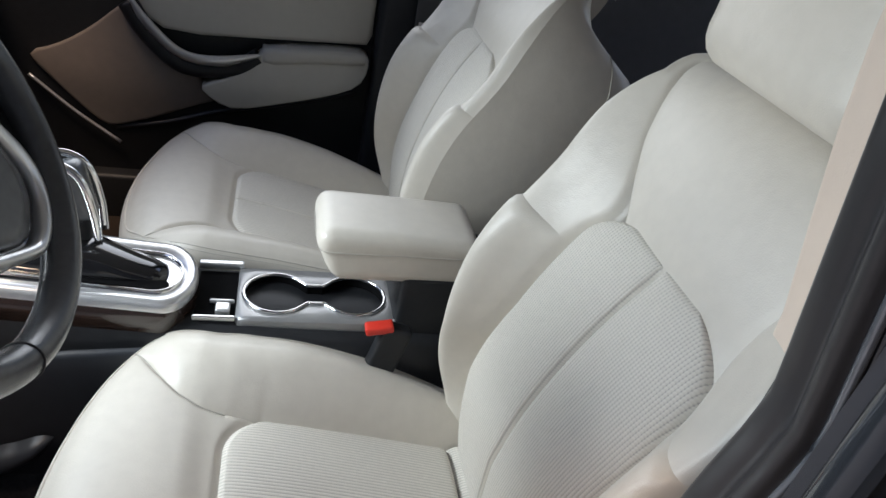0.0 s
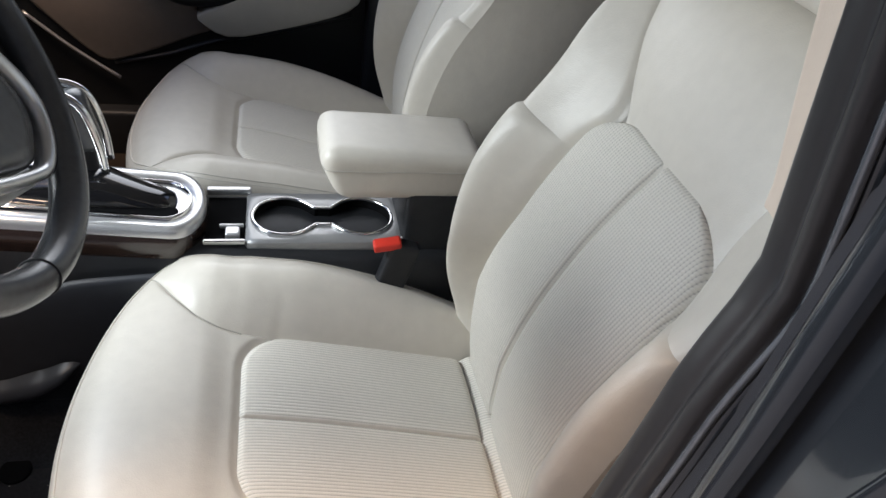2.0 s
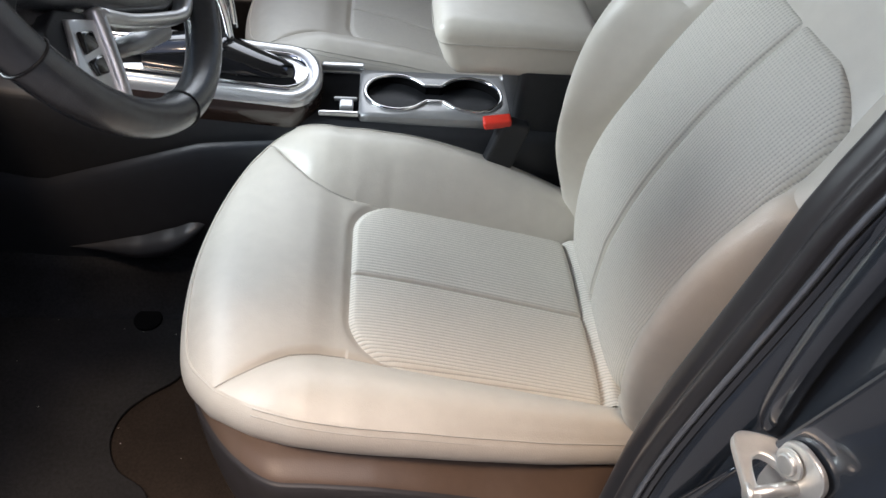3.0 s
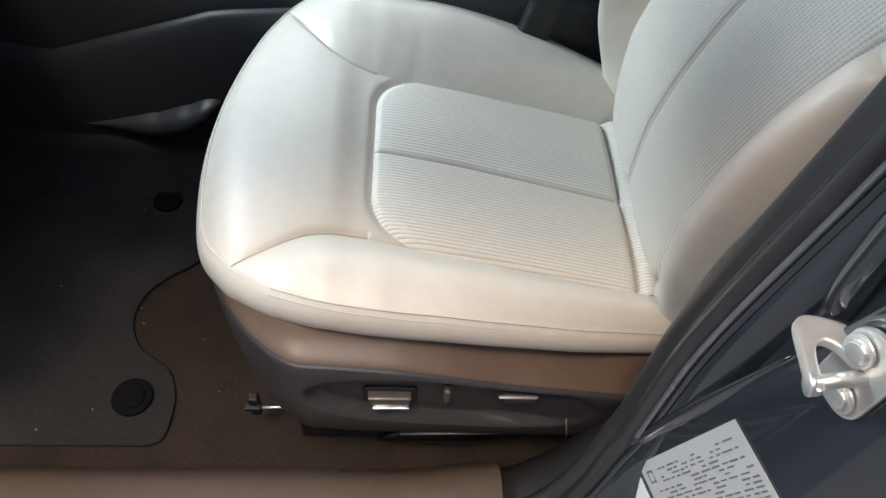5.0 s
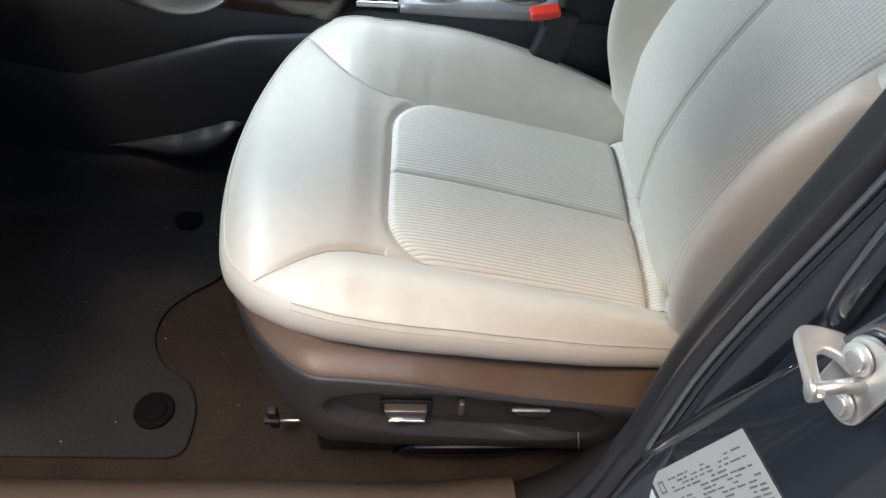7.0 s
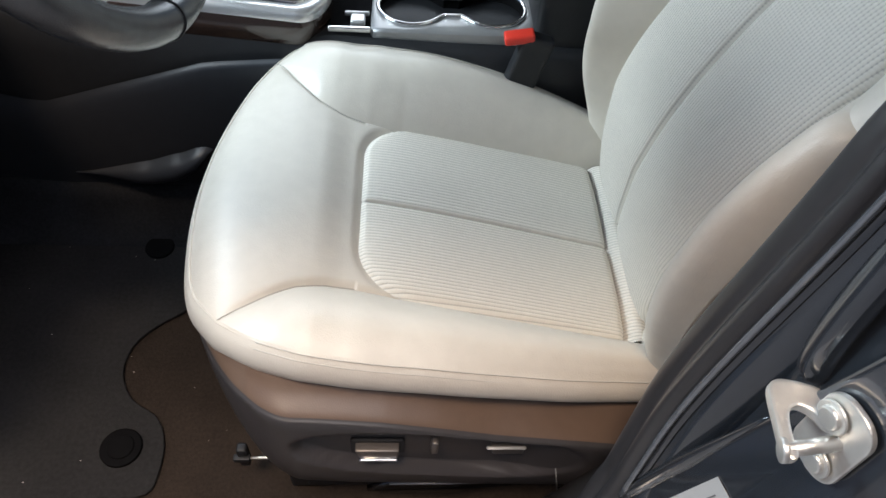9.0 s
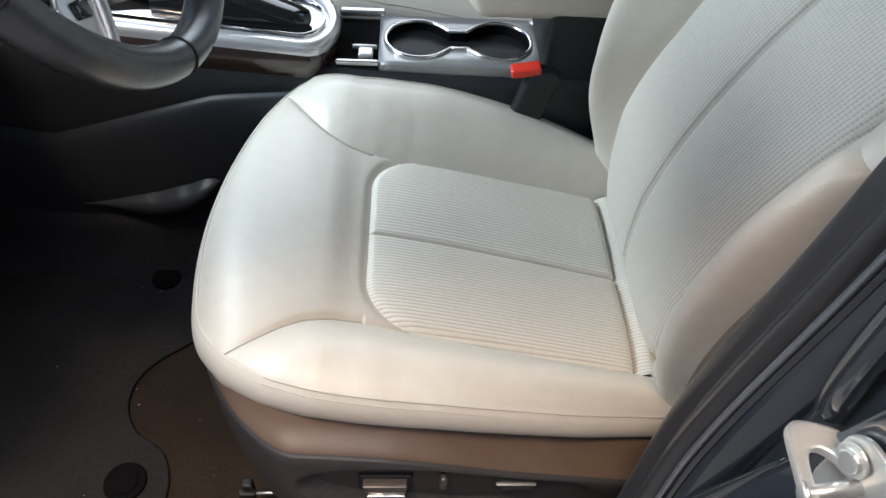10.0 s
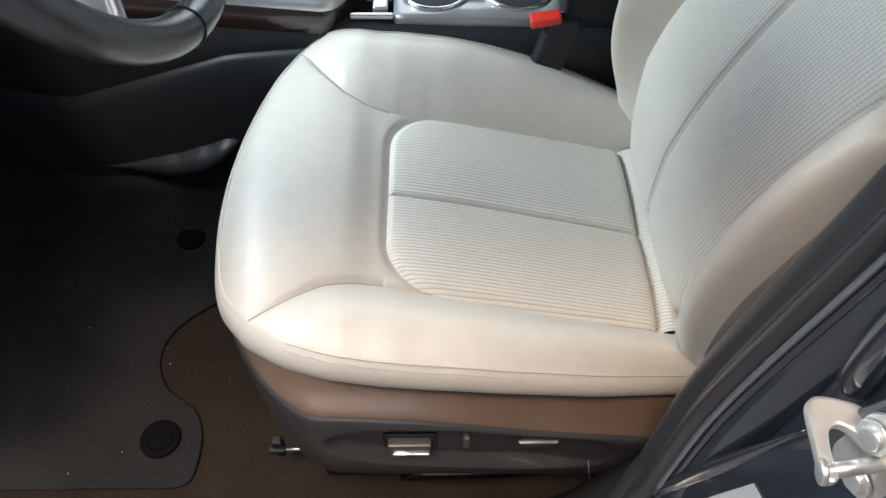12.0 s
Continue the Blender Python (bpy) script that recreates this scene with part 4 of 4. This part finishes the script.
# ---------------------------------------------------------------- steering wheel and dash
def build_wheel():
    wh = thing("steering_wheel", "black leather steering wheel with silver spoke trim and plain emblem", "steering wheel", (-0.211, -0.02, 1.004))
    C, R, a = np.array([-0.211, -0.02, 1.004]), 0.173, radians(25.5)
    U, V, N = np.array([0, 1, 0]), np.array([-math.sin(a), 0, math.cos(a)]), np.array([math.cos(a), 0, math.sin(a)])
    def at(u, v, n=0):
        return C + U * u + V * v + N * n
    th = np.linspace(0, 2 * math.pi, 97)
    rows = []
    for t in th:
        er = U * math.cos(t) + V * math.sin(t)
        k = np.linspace(0, 2 * math.pi, 18, endpoint=False)
        rows.append(C + er * R + 0.0155 * (np.cos(k)[:, None] * er + 1.12 * np.sin(k)[:, None] * N))
    sheet("rim", np.array(rows), WHEEL_LEATHER, wh, "black leather rim", wrap=True)
    for t in (251, 194, 30, 120):
        er = U * math.cos(radians(t)) + V * math.sin(radians(t))
        loop_ = [C + er * R + 0.0158 * (math.cos(k) * er + 1.12 * math.sin(k) * N) for k in np.linspace(0, 2 * math.pi, 25)]
        tube("rim_seam", loop_, 0.0011, BLACK, wh, sides=6)
    # airbag pad, wide, with a slanting lower edge; the wheel stands a little turned
    pad = [(0.088, 0.055), (0.103, 0.0), (0.112, -0.055), (0.114, -0.083), (0.098, -0.108), (0.064, -0.123), (0.042, -0.119), (-0.030, -0.084), (-0.064, -0.060), (-0.098, -0.040), (-0.128, -0.018), (-0.118, 0.030), (-0.060, 0.072), (0.02, 0.084), (0.088, 0.055)]
    out = []
    for (u0, v0), (u1, v1) in zip(pad, pad[1:]):
        for k in range(6):
            out.append((u0 + (u1 - u0) * k / 6, v0 + (v1 - v0) * k / 6))
    out = np.array(out)
    out = 0.25 * np.roll(out, 1, 0) + 0.5 * out + 0.25 * np.roll(out, -1, 0)
    rows = []
    for s, n_ in ((0.97, -0.045), (1.0, -0.016), (0.985, -0.006), (0.93, -0.001), (0.78, 0.003), (0.72, 0.0015), (0.5, 0.005), (0.25, 0.006), (0.01, 0.0065)):
        rows.append([at(u * s, v * s - 0.02 * (1 - s), n_) for u, v in out])
    sheet("airbag_cover", np.array(rows), WHEEL_LEATHER, wh, "black airbag cover", wrap=True)
    ce, se = math.cos(radians(-20)), math.sin(radians(-20))
    def em(u, v, n_=0.008):
        return at(-0.010 + u * ce - v * se, -0.020 + u * se + v * ce, n_)
    tube("emblem", [em(0.029 * math.cos(k), 0.021 * math.sin(k)) for k in np.linspace(0, 2 * math.pi, 41)], 0.0028, EMBLEM, wh, "plain silver emblem", sides=8)
    rows = [[em(0.029 * f * math.cos(k), 0.021 * f * math.sin(k), n_) for k in np.linspace(0, 2 * math.pi, 36, endpoint=False)] for f, n_ in ((1.0, 0.004), (0.97, 0.0085), (0.6, 0.0095), (0.02, 0.010))]
    sheet("emblem_plate", np.array(rows), SATIN, wh, "plain silver oval", wrap=True)

    def strip(name, pts2, half, n0, n1, mat_, label=""):
        p = crom(pts2, 34)
        t_ = np.gradient(p, axis=0)
        t_ /= np.linalg.norm(t_, axis=1)[:, None]
        hw = np.interp(np.linspace(0, 1, 34), np.linspace(0, 1, len(half)), half)
        rows_ = []
        for (u, v), (tu, tv), w_ in zip(p, t_, hw):
            l_, r_ = (u - tv * w_, v + tu * w_), (u + tv * w_, v - tu * w_)
            def mid(f):
                return l_[0] + (r_[0] - l_[0]) * f, l_[1] + (r_[1] - l_[1]) * f
            rows_.append([at(*l_, n0), at(l_[0], l_[1], n1 - 0.004), at(*mid(0.12), n1 - 0.001), at(*mid(0.5), n1 + 0.0015), at(*mid(0.88), n1 - 0.001), at(r_[0], r_[1], n1 - 0.004), at(*r_, n0)])
        return sheet(name, np.array(rows_), mat_, wh, label, wrap=True, caps=True)

    def spoke(name, outline, n0, thick, mat_, label):
        return part(name, slab(outline, thick, at(0, 0, n0), (U, V), 0.002), mat_, wh, label)
    strip("lower_trim", [(0.096, 0.012), (0.111, -0.035), (0.121, -0.070), (0.117, -0.098), (0.097, -0.120), (0.066, -0.131), (0.040, -0.125), (-0.026, -0.093), (-0.066, -0.066)], [0.005, 0.0075, 0.0095, 0.009, 0.0075, 0.0065, 0.006, 0.006, 0.0065], -0.010, 0.004, SATIN, "bright silver trim under the airbag cover")
    strip("spoke_trim", [(-0.062, -0.064), (-0.080, -0.087), (-0.097, -0.107), (-0.112, -0.122)], [0.007, 0.006, 0.0055, 0.005], -0.010, 0.003, SATIN, "bright silver spoke edge")
    spoke("left_spoke", [(-0.070, -0.060), (-0.112, -0.125), (-0.150, -0.085), (-0.125, -0.045), (-0.098, -0.042)], -0.022, 0.016, BLACK, "black left spoke")
    spoke("switch_plate", [(-0.071, -0.066), (-0.104, -0.113), (-0.124, -0.101), (-0.126, -0.074), (-0.100, -0.050)], -0.007, 0.005, SATIN, "silver switch plate")
    spoke("switch", [(-0.086, -0.068), (-0.093, -0.079), (-0.112, -0.074), (-0.102, -0.060)], -0.003, 0.004, GLOSS, "black rocker switch")
    spoke("switch", [(-0.095, -0.083), (-0.103, -0.095), (-0.117, -0.089), (-0.114, -0.078)], -0.003, 0.004, GLOSS, "black rocker switch")
    spoke("switch_rim", [(-0.104, -0.116), (-0.128, -0.102), (-0.131, -0.073), (-0.127, -0.074), (-0.125, -0.100), (-0.103, -0.113)], -0.006, 0.006, CHROME, "thin chrome edge")
    spoke("upper_left_spoke", [(-0.120, -0.020), (-0.160, -0.035), (-0.168, 0.03), (-0.110, 0.03)], -0.022, 0.016, BLACK, "black upper left spoke")
    spoke("right_spoke", [(0.110, -0.060), (0.100, -0.105), (0.128, -0.118), (0.155, -0.075), (0.168, 0.0), (0.100, 0.03)], -0.022, 0.014, BLACK, "black right spoke")
    # column shroud
    tube("column_shroud", [at(0, 0, -0.05), at(0, 0, -0.12), at(0, -0.005, -0.30), at(0, -0.01, -0.5)], [0.06, 0.062, 0.07, 0.08], BLACK, wh, "black column shroud", sides=20)
    tube("stalk", [at(0.05, -0.135, -0.08), at(0.10, -0.155, -0.08), at(0.155, -0.172, -0.08)], [0.009, 0.011, 0.012], SILVER, wh, "grey stalk end", sides=10)
    return wh


steering_wheel = build_wheel()


def build_dash():
    da = thing("dashboard", "black dashboard with padded knee panel", "dashboard", (-0.8, 0.38, 0.29))
    ctrl = [(-1.02, 1.02), (-0.85, 1.03), (-0.66, 1.00), (-0.585, 0.93), (-0.57, 0.85), (-0.60, 0.74), (-0.64, 0.64), (-0.72, 0.58), (-0.95, 0.56)]
    prof = crom(ctrl, 46)
    rows = [[(x + 0.03 * ((y - 0.38) / 0.7) ** 2 * (1 if z > 0.6 else 0), y, z) for x, z in prof] for y in np.linspace(-0.28, 1.06, 40)]
    sheet("dash_top", np.array(rows), BLACK, da, "black padded dashboard", flip=True)
    # knee panel beside the column
    rows = [[(-0.52 - 0.06 * t + 0.03 * math.sin(3 * t), y, 0.80 - 0.27 * t) for t in np.linspace(0, 1, 14)] for y in np.linspace(-0.27, 0.235, 20)]
    sheet("knee_panel", np.array(rows), CHARCOAL, da, "dark grey knee panel")
    return da


dashboard = build_dash()

# side of the tunnel in the driver footwell
tunnel = thing("tunnel_side_panel", "dark grey carpeted side panel of the centre tunnel", "car trim", (-0.45, 0.23, 0.29))
rows = []
for x in np.linspace(-0.98, 0.0, 40):
    zt = float(np.interp(x, [-0.98, -0.53, -0.46, -0.22, -0.05, 0.0], [0.60, 0.525, 0.508, 0.585, 0.60, 0.60]))
    rows.append([(x, y, z) for y, z in crom([(0.243, zt), (0.234, zt - 0.02), (0.226, 0.44), (0.222, 0.37), (0.218, 0.288)], 16)])
sheet("side_face", np.array(rows), CHARCOAL, tunnel)
rows = []
for x in np.linspace(-0.445, -0.232, 30):
    k = float(np.interp(x, [-0.445, -0.40, -0.34, -0.29, -0.255, -0.24, -0.232], [0.02, 0.30, 0.85, 1.0, 0.8, 0.45, 0.03]))
    zc = float(np.interp(x, [-0.445, -0.33, -0.28, -0.232], [0.392, 0.402, 0.418, 0.446]))
    rows.append([(x, 0.222 - 0.030 * k * b, zc + 0.040 * k * (q - 0.5)) for q, b in ((0, 0), (0.12, 0.7), (0.35, 1), (0.7, 0.9), (0.9, 0.5), (1, 0))])
sheet("rail_cover", np.array(rows), CHARCOAL, tunnel, "smooth dark plastic cover")
rows = []
for x in np.linspace(-0.95, -0.05, 30):
    zt = 0.372 + 0.012 * float(ease(-x, 0.45, 0.60))
    rows.append([(x, y, z) for y, z in crom([(0.135, 0.2895), (0.172, 0.300), (0.196, 0.330), (0.208, zt - 0.012), (0.2245, zt)], 14)])
sheet("carpet_ramp", np.array(rows), BLACKCARPET, tunnel, "black carpet rising against the tunnel")

# ---------------------------------------------------------------- floor mat and carpet fastener
mat = thing("floor_mat", "black driver floor mat with a round fastener", "floor mat", (-0.42, -0.02, 0.29))
edge_pts = crom([(-0.275, -0.238), (-0.258, -0.230), (-0.252, -0.205), (-0.254, -0.165), (-0.272, -0.130), (-0.312, -0.102), (-0.332, -0.060), (-0.326, -0.018), (-0.300, 0.014), (-0.262, 0.045), (-0.250, 0.085), (-0.249, 0.150), (-0.256, 0.188), (-0.280, 0.200)], 52)
bm = slab([(-0.74, -0.238)] + [tuple(q) for q in edge_pts] + [(-0.74, 0.200)], 0.006, (0, 0, 0.2885), ((1, 0, 0), (0, 1, 0)), 0.002)
part("mat_body", bm, MAT, mat)
part("fastener", disc(0.026, 0.007, (-0.305, -0.175, 0.2965), bevel=0.002), DEEP, mat, "round black mat fastener")
part("fastener_cap", disc(0.017, 0.004, (-0.305, -0.175, 0.3005), bevel=0.0015), DEEP, mat)

part("fastener", disc(0.022, 0.006, (-0.330, 0.156, 0.2965), bevel=0.002), DEEP, mat, "round black mat fastener")

# crumbs and lint on the carpet
random.seed(11)
bm = bmesh.new()
for _ in range(20):
    r = random.uniform(0.0003, 0.0008)
    made = bmesh.ops.create_icosphere(bm, subdivisions=1, radius=r)
    where = Vector((random.uniform(-0.62, -0.16), random.uniform(-0.25, 0.17), 0.2948))
    for v_ in made["verts"]:
        v_.co = Vector((v_.co.x * random.uniform(1, 2.2), v_.co.y, v_.co.z * 0.7)) + where
tagged(part("carpet_lint", bm, THREAD), "tiny pale lint specks scattered on the black carpet", "lint", kind="stuff")

# ---------------------------------------------------------------- driver pillar fittings
st = thing("door_striker", "zinc plated door striker bolted to the painted pillar", "door striker", (0.273, -0.409, 0.80))
FA, FZ = (0.262, -0.965, 0), (0, 0, 1)
part("base_plate", slab(rounded(0.034, 0.062, 0.014, 8), 0.004, (0.2735, -0.4110, 0.841), (FA, FZ), 0.0012), STEEL, st, "zinc base plate", False)
for s_, z in ((-0.004, 0.856), (0.006, 0.824)):
    c_ = Vector((0.272, -0.409, z)) + Vector(FA) * s_
    part("washer", disc(0.0098, 0.0020, c_ + Vector((-0.965, -0.262, 0)) * 0.005, (0, 90, 15.2), 0.0008), STEEL, st, "zinc washer", False)
    part("bolt", disc(0.0068, 0.004, c_ + Vector((-0.965, -0.262, 0)) * 0.0065, (0, 90, 15.2), 0.0012, 20), STEEL, st, "zinc bolt head", False)
hoop = crom([(0.277, -0.3955, 0), (0.2715, -0.3865, 0), (0.263, -0.3825, 0), (0.2515, -0.3800, 0), (0.2455, -0.3815, 0), (0.2420, -0.3875, 0), (0.2400, -0.405, 0), (0.2388, -0.418, 0), (0.2395, -0.4245, 0), (0.2430, -0.4262, 0), (0.2462, -0.4235, 0), (0.2468, -0.413, 0), (0.2480, -0.4045, 0), (0.2505, -0.3985, 0), (0.2560, -0.3965, 0), (0.2620, -0.4005, 0), (0.2665, -0.4080, 0), (0.274, -0.4120, 0)], 60)[:, :2]
part("strap", slab([tuple(q) for q in hoop[::-1]], 0.0065, (0, 0, 0.8425), ((1, 0, 0), (0, 1, 0)), 0.0018), STEEL, st, "pressed zinc hoop", False)
tube("pin", [(0.2400, -0.4195, 0.8455), (0.256, -0.4175, 0.8450), (0.275, -0.4150, 0.8445)], 0.0042, STEEL, st, "round striker pin", sides=16)
part("pin_head", disc(0.0068, 0.0035, (0.2402, -0.4197, 0.8455), (0, 82, -8), 0.001), STEEL, st, "pin head")


# stickers on the pillar face, their lines running up the pillar
def sticker(name, label, z0, z1, s0, s1, mat_):
    t = thing(name, label, "sticker", pillar_face((z0 + z1) / 2, (s0 + s1) / 2))
    def quad(a0, a1, b0, b1, proud, thick=0.0004):
        bm_ = bmesh.new()
        lo = [bm_.verts.new(pillar_face(z, s, proud)) for z, s in ((a0, b0), (a1, b0), (a1, b1), (a0, b1))]
        hi = [bm_.verts.new(pillar_face(z, s, proud + thick)) for z, s in ((a0, b0), (a1, b0), (a1, b1), (a0, b1))]
        bm_.faces.new(lo[::-1])
        bm_.faces.new(hi)
        for k in range(4):
            bm_.faces.new((lo[k], lo[(k + 1) % 4], hi[(k + 1) % 4], hi[k]))
        return bm_
    part("paper", quad(z0, z1, s0, s1, 0.0006), mat_, t, "", False)
    return t, quad


tyre_sticker, quad = sticker("information_sticker", "pale grey printed information sticker on the painted pillar", 0.532, 0.712, 0.019, 0.112, PAPER)
random.seed(4)
# square mark and rows of unreadable print
for a0, a1, b0, b1 in ((0.542, 0.553, 0.028, 0.0295), (0.542, 0.553, 0.0375, 0.039), (0.542, 0.5435, 0.028, 0.039), (0.5515, 0.553, 0.028, 0.039)):
    part("mark", quad(a0, a1, b0, b1, 0.0011), INK, tyre_sticker, "", False)
b0 = 0.029
for line in range(22):
    z = 0.566 if line < 4 else 0.542
    while z < 0.70:
        w = random.uniform(0.004, 0.015)
        if random.random() < (0.6 if line < 7 else 0.85):
            part("print_bar", quad(z, min(0.705, z + w), b0, b0 + random.uniform(0.0010, 0.0015), 0.0011), INK, tyre_sticker, "", False)
        z += w + random.uniform(0.002, 0.006)
    b0 += 0.0036
label_sticker, quad2 = sticker("white_sticker", "small white sticker on the painted pillar", 0.440, 0.524, 0.007, 0.060, WHITE)
part("print_bar", quad2(0.496, 0.514, 0.020, 0.0225, 0.0011), INK, label_sticker, "", False)
part("print_bar", quad2(0.496, 0.514, 0.030, 0.0325, 0.0011), INK, label_sticker, "", False)

# joints in the sill and pillar trim
tagged(tube("trim_joint", [(0.2125, -0.2705, 0.459), (0.2200, -0.2705, 0.4235), (0.2275, -0.2705, 0.388)], 0.0008, SILVER, None, sides=6), "thin bright joint edge in the pillar trim", "trim joint", kind="structure")
tagged(tube("sill_joint", [(-0.030, -0.2668, 0.297), (-0.030, -0.2852, 0.3375), (-0.030, -0.3065, 0.3535), (-0.030, -0.345, 0.3595)], 0.0009, BLACK, None, sides=6), "thin dark joint across the sill trim", "trim joint", kind="structure")

# ---------------------------------------------------------------- upper pillar trim and belt
rows = []
for z in np.linspace(1.060, 1.55, 34):
    xi = float(np.interp(z, [1.07, 1.132, 1.179, 1.225, 1.55], [0.310, 0.296, 0.286, 0.279, 0.259]))
    xo = pillar_edge(z) + 0.008 + belt_lean(z)
    yo, yi = -0.306, -0.266
    rows.append([(x, y, z) for x, y in crom([(xo + 0.012, yo - 0.004), (xo, yo), (xo + 0.35 * (xi - xo) - 0.003, yo + 0.3 * (yi - yo)), (xo + 0.8 * (xi - xo) - 0.001, yo + 0.8 * (yi - yo)), (xi, yi), (xi + 0.012, yi + 0.006), (xi + 0.06, yi + 0.010)], 24)])
tagged(sheet("pillar_upper_trim", np.array(rows), BEIGE, None, flip=True), "tan plastic upper pillar trim", "car trim", kind="structure")

# ---------------------------------------------------------------- passenger door
def build_pdoor():
    d = thing("passenger_door", "closed passenger door with pale stone armrest panel, dark wood and chrome pull", "car door", (0.0, 1.14, 0.42))
    Y, Z = 1.13, 0.047
    def panel(name, outline, y, thick, mat_, label="", bevel=0.008, smooth=0):
        if smooth:
            ring = crom(list(outline) + [outline[0]], smooth * len(outline) + 1)[:-1]
            for _ in range(1):
                ring = 0.25 * np.roll(ring, 1, 0) + 0.5 * ring + 0.25 * np.roll(ring, -1, 0)
            outline = [tuple(q) for q in ring]
        return part(name, slab(outline, thick, (0, y, Z), ((1, 0, 0), (0, 0, 1)), bevel), mat_, d, label)
    panel("door_shell", [(-0.95, 0.27), (0.30, 0.27), (0.34, 0.93), (-0.85, 0.93)], Y + 0.03, 0.05, BLACK, "black lower door lining")
    panel("upper_panel", [(-0.315, 0.86), (-0.290, 0.795), (-0.252, 0.738), (-0.205, 0.708), (-0.13, 0.703), (0.0, 0.711), (0.12, 0.719), (0.235, 0.726), (0.245, 0.75), (0.245, 0.93), (-0.33, 0.93)], Y - 0.005, 0.035, DOORSKIN, "pale stone upper door panel", 0.012)
    panel("armrest_panel", [(0.0, 0.702), (0.12, 0.712), (0.20, 0.717), (0.236, 0.712), (0.240, 0.69), (0.232, 0.645), (0.18, 0.615), (0.10, 0.590), (0.02, 0.568), (-0.062, 0.549), (-0.108, 0.578), (-0.130, 0.602), (-0.07, 0.622), (-0.02, 0.655)], Y - 0.015, 0.055, DOORSKIN, "pale stone padded armrest panel", 0.005, 2)
    panel("armrest_top", [(0.004, 0.702), (0.12, 0.711), (0.228, 0.716), (0.236, 0.704), (0.232, 0.690), (0.12, 0.680), (0.03, 0.668), (0.006, 0.672)], Y - 0.026, 0.05, DOORSKIN, "pale stone rounded armrest top", 0.010)
    panel("pocket_panel", [(-0.49, 0.62), (-0.42, 0.645), (-0.34, 0.70), (-0.27, 0.757), (-0.21, 0.69), (-0.16, 0.628), (-0.085, 0.562), (-0.13, 0.540), (-0.22, 0.500), (-0.30, 0.472), (-0.345, 0.473), (-0.42, 0.545)], Y - 0.004, 0.026, TAUPE, "taupe lower door panel", 0.006, 3)
    panel("speaker_cover", [(-0.40, 0.560), (-0.36, 0.615), (-0.30, 0.655), (-0.235, 0.655), (-0.185, 0.615), (-0.150, 0.570), (-0.20, 0.525), (-0.29, 0.492), (-0.345, 0.497)], Y - 0.0075, 0.02, SPEAKER, "brown domed speaker cover", 0.016, 4)
    tube("pocket_edge", crom([(-0.315, Y - 0.02, 0.462 + Z), (-0.20, Y - 0.022, 0.487 + Z), (-0.08, Y - 0.024, 0.528 + Z), (0.06, Y - 0.022, 0.560 + Z), (0.22, Y - 0.018, 0.605 + Z)], 30), 0.006, CHARCOAL, d, "dark edge of the door pocket", sides=10)
    tube("pocket_lip", crom([(-0.485, Y - 0.03, 0.572 + Z), (-0.40, Y - 0.035, 0.50 + Z), (-0.305, Y - 0.035, 0.430 + Z)], 14), 0.004, SATIN, d, "pale edge", sides=8)
    tube("door_pull", crom([(-0.275, Y - 0.05, 0.785 + Z), (-0.24, Y - 0.065, 0.735 + Z), (-0.17, Y - 0.07, 0.672 + Z), (-0.09, Y - 0.075, 0.664 + Z), (0.0, Y - 0.07, 0.685 + Z)], 30), np.interp(np.linspace(0, 1, 30), [0, 0.3, 0.8, 1], [0.003, 0.007, 0.008, 0.003]), SATIN, d, "satin chrome door pull", sides=12, squash=1.6)
    tube("wood_strip", crom([(-0.275, Y - 0.04, 0.76 + Z), (-0.235, Y - 0.045, 0.70 + Z), (-0.16, Y - 0.05, 0.64 + Z), (-0.05, Y - 0.05, 0.645 + Z), (0.0, Y - 0.05, 0.675 + Z)], 30), 0.022, BLACK, d, "dark strip under the pull", sides=12)
    return d


passenger_door = build_pdoor()
plate("passenger_pillar", (0.13, 0.09, 1.15), (0.315, 1.115, 0.90), CHARCOAL, "dark pillar trim on the passenger side", "car pillar", bevel=0.02)
bt = thing("seat_belt", "grey seat belt with chrome tongue hanging at the passenger pillar", "seat belt", (0.35, 1.05, 0.8))
part("webbing", block((0.046, 0.003, 0.72), (0.352, 1.052, 1.03), 0.001), BELT, bt)
part("tongue", block((0.030, 0.004, 0.045), (0.350, 1.045, 0.834), 0.0015), CHROME, bt, "chrome tongue")
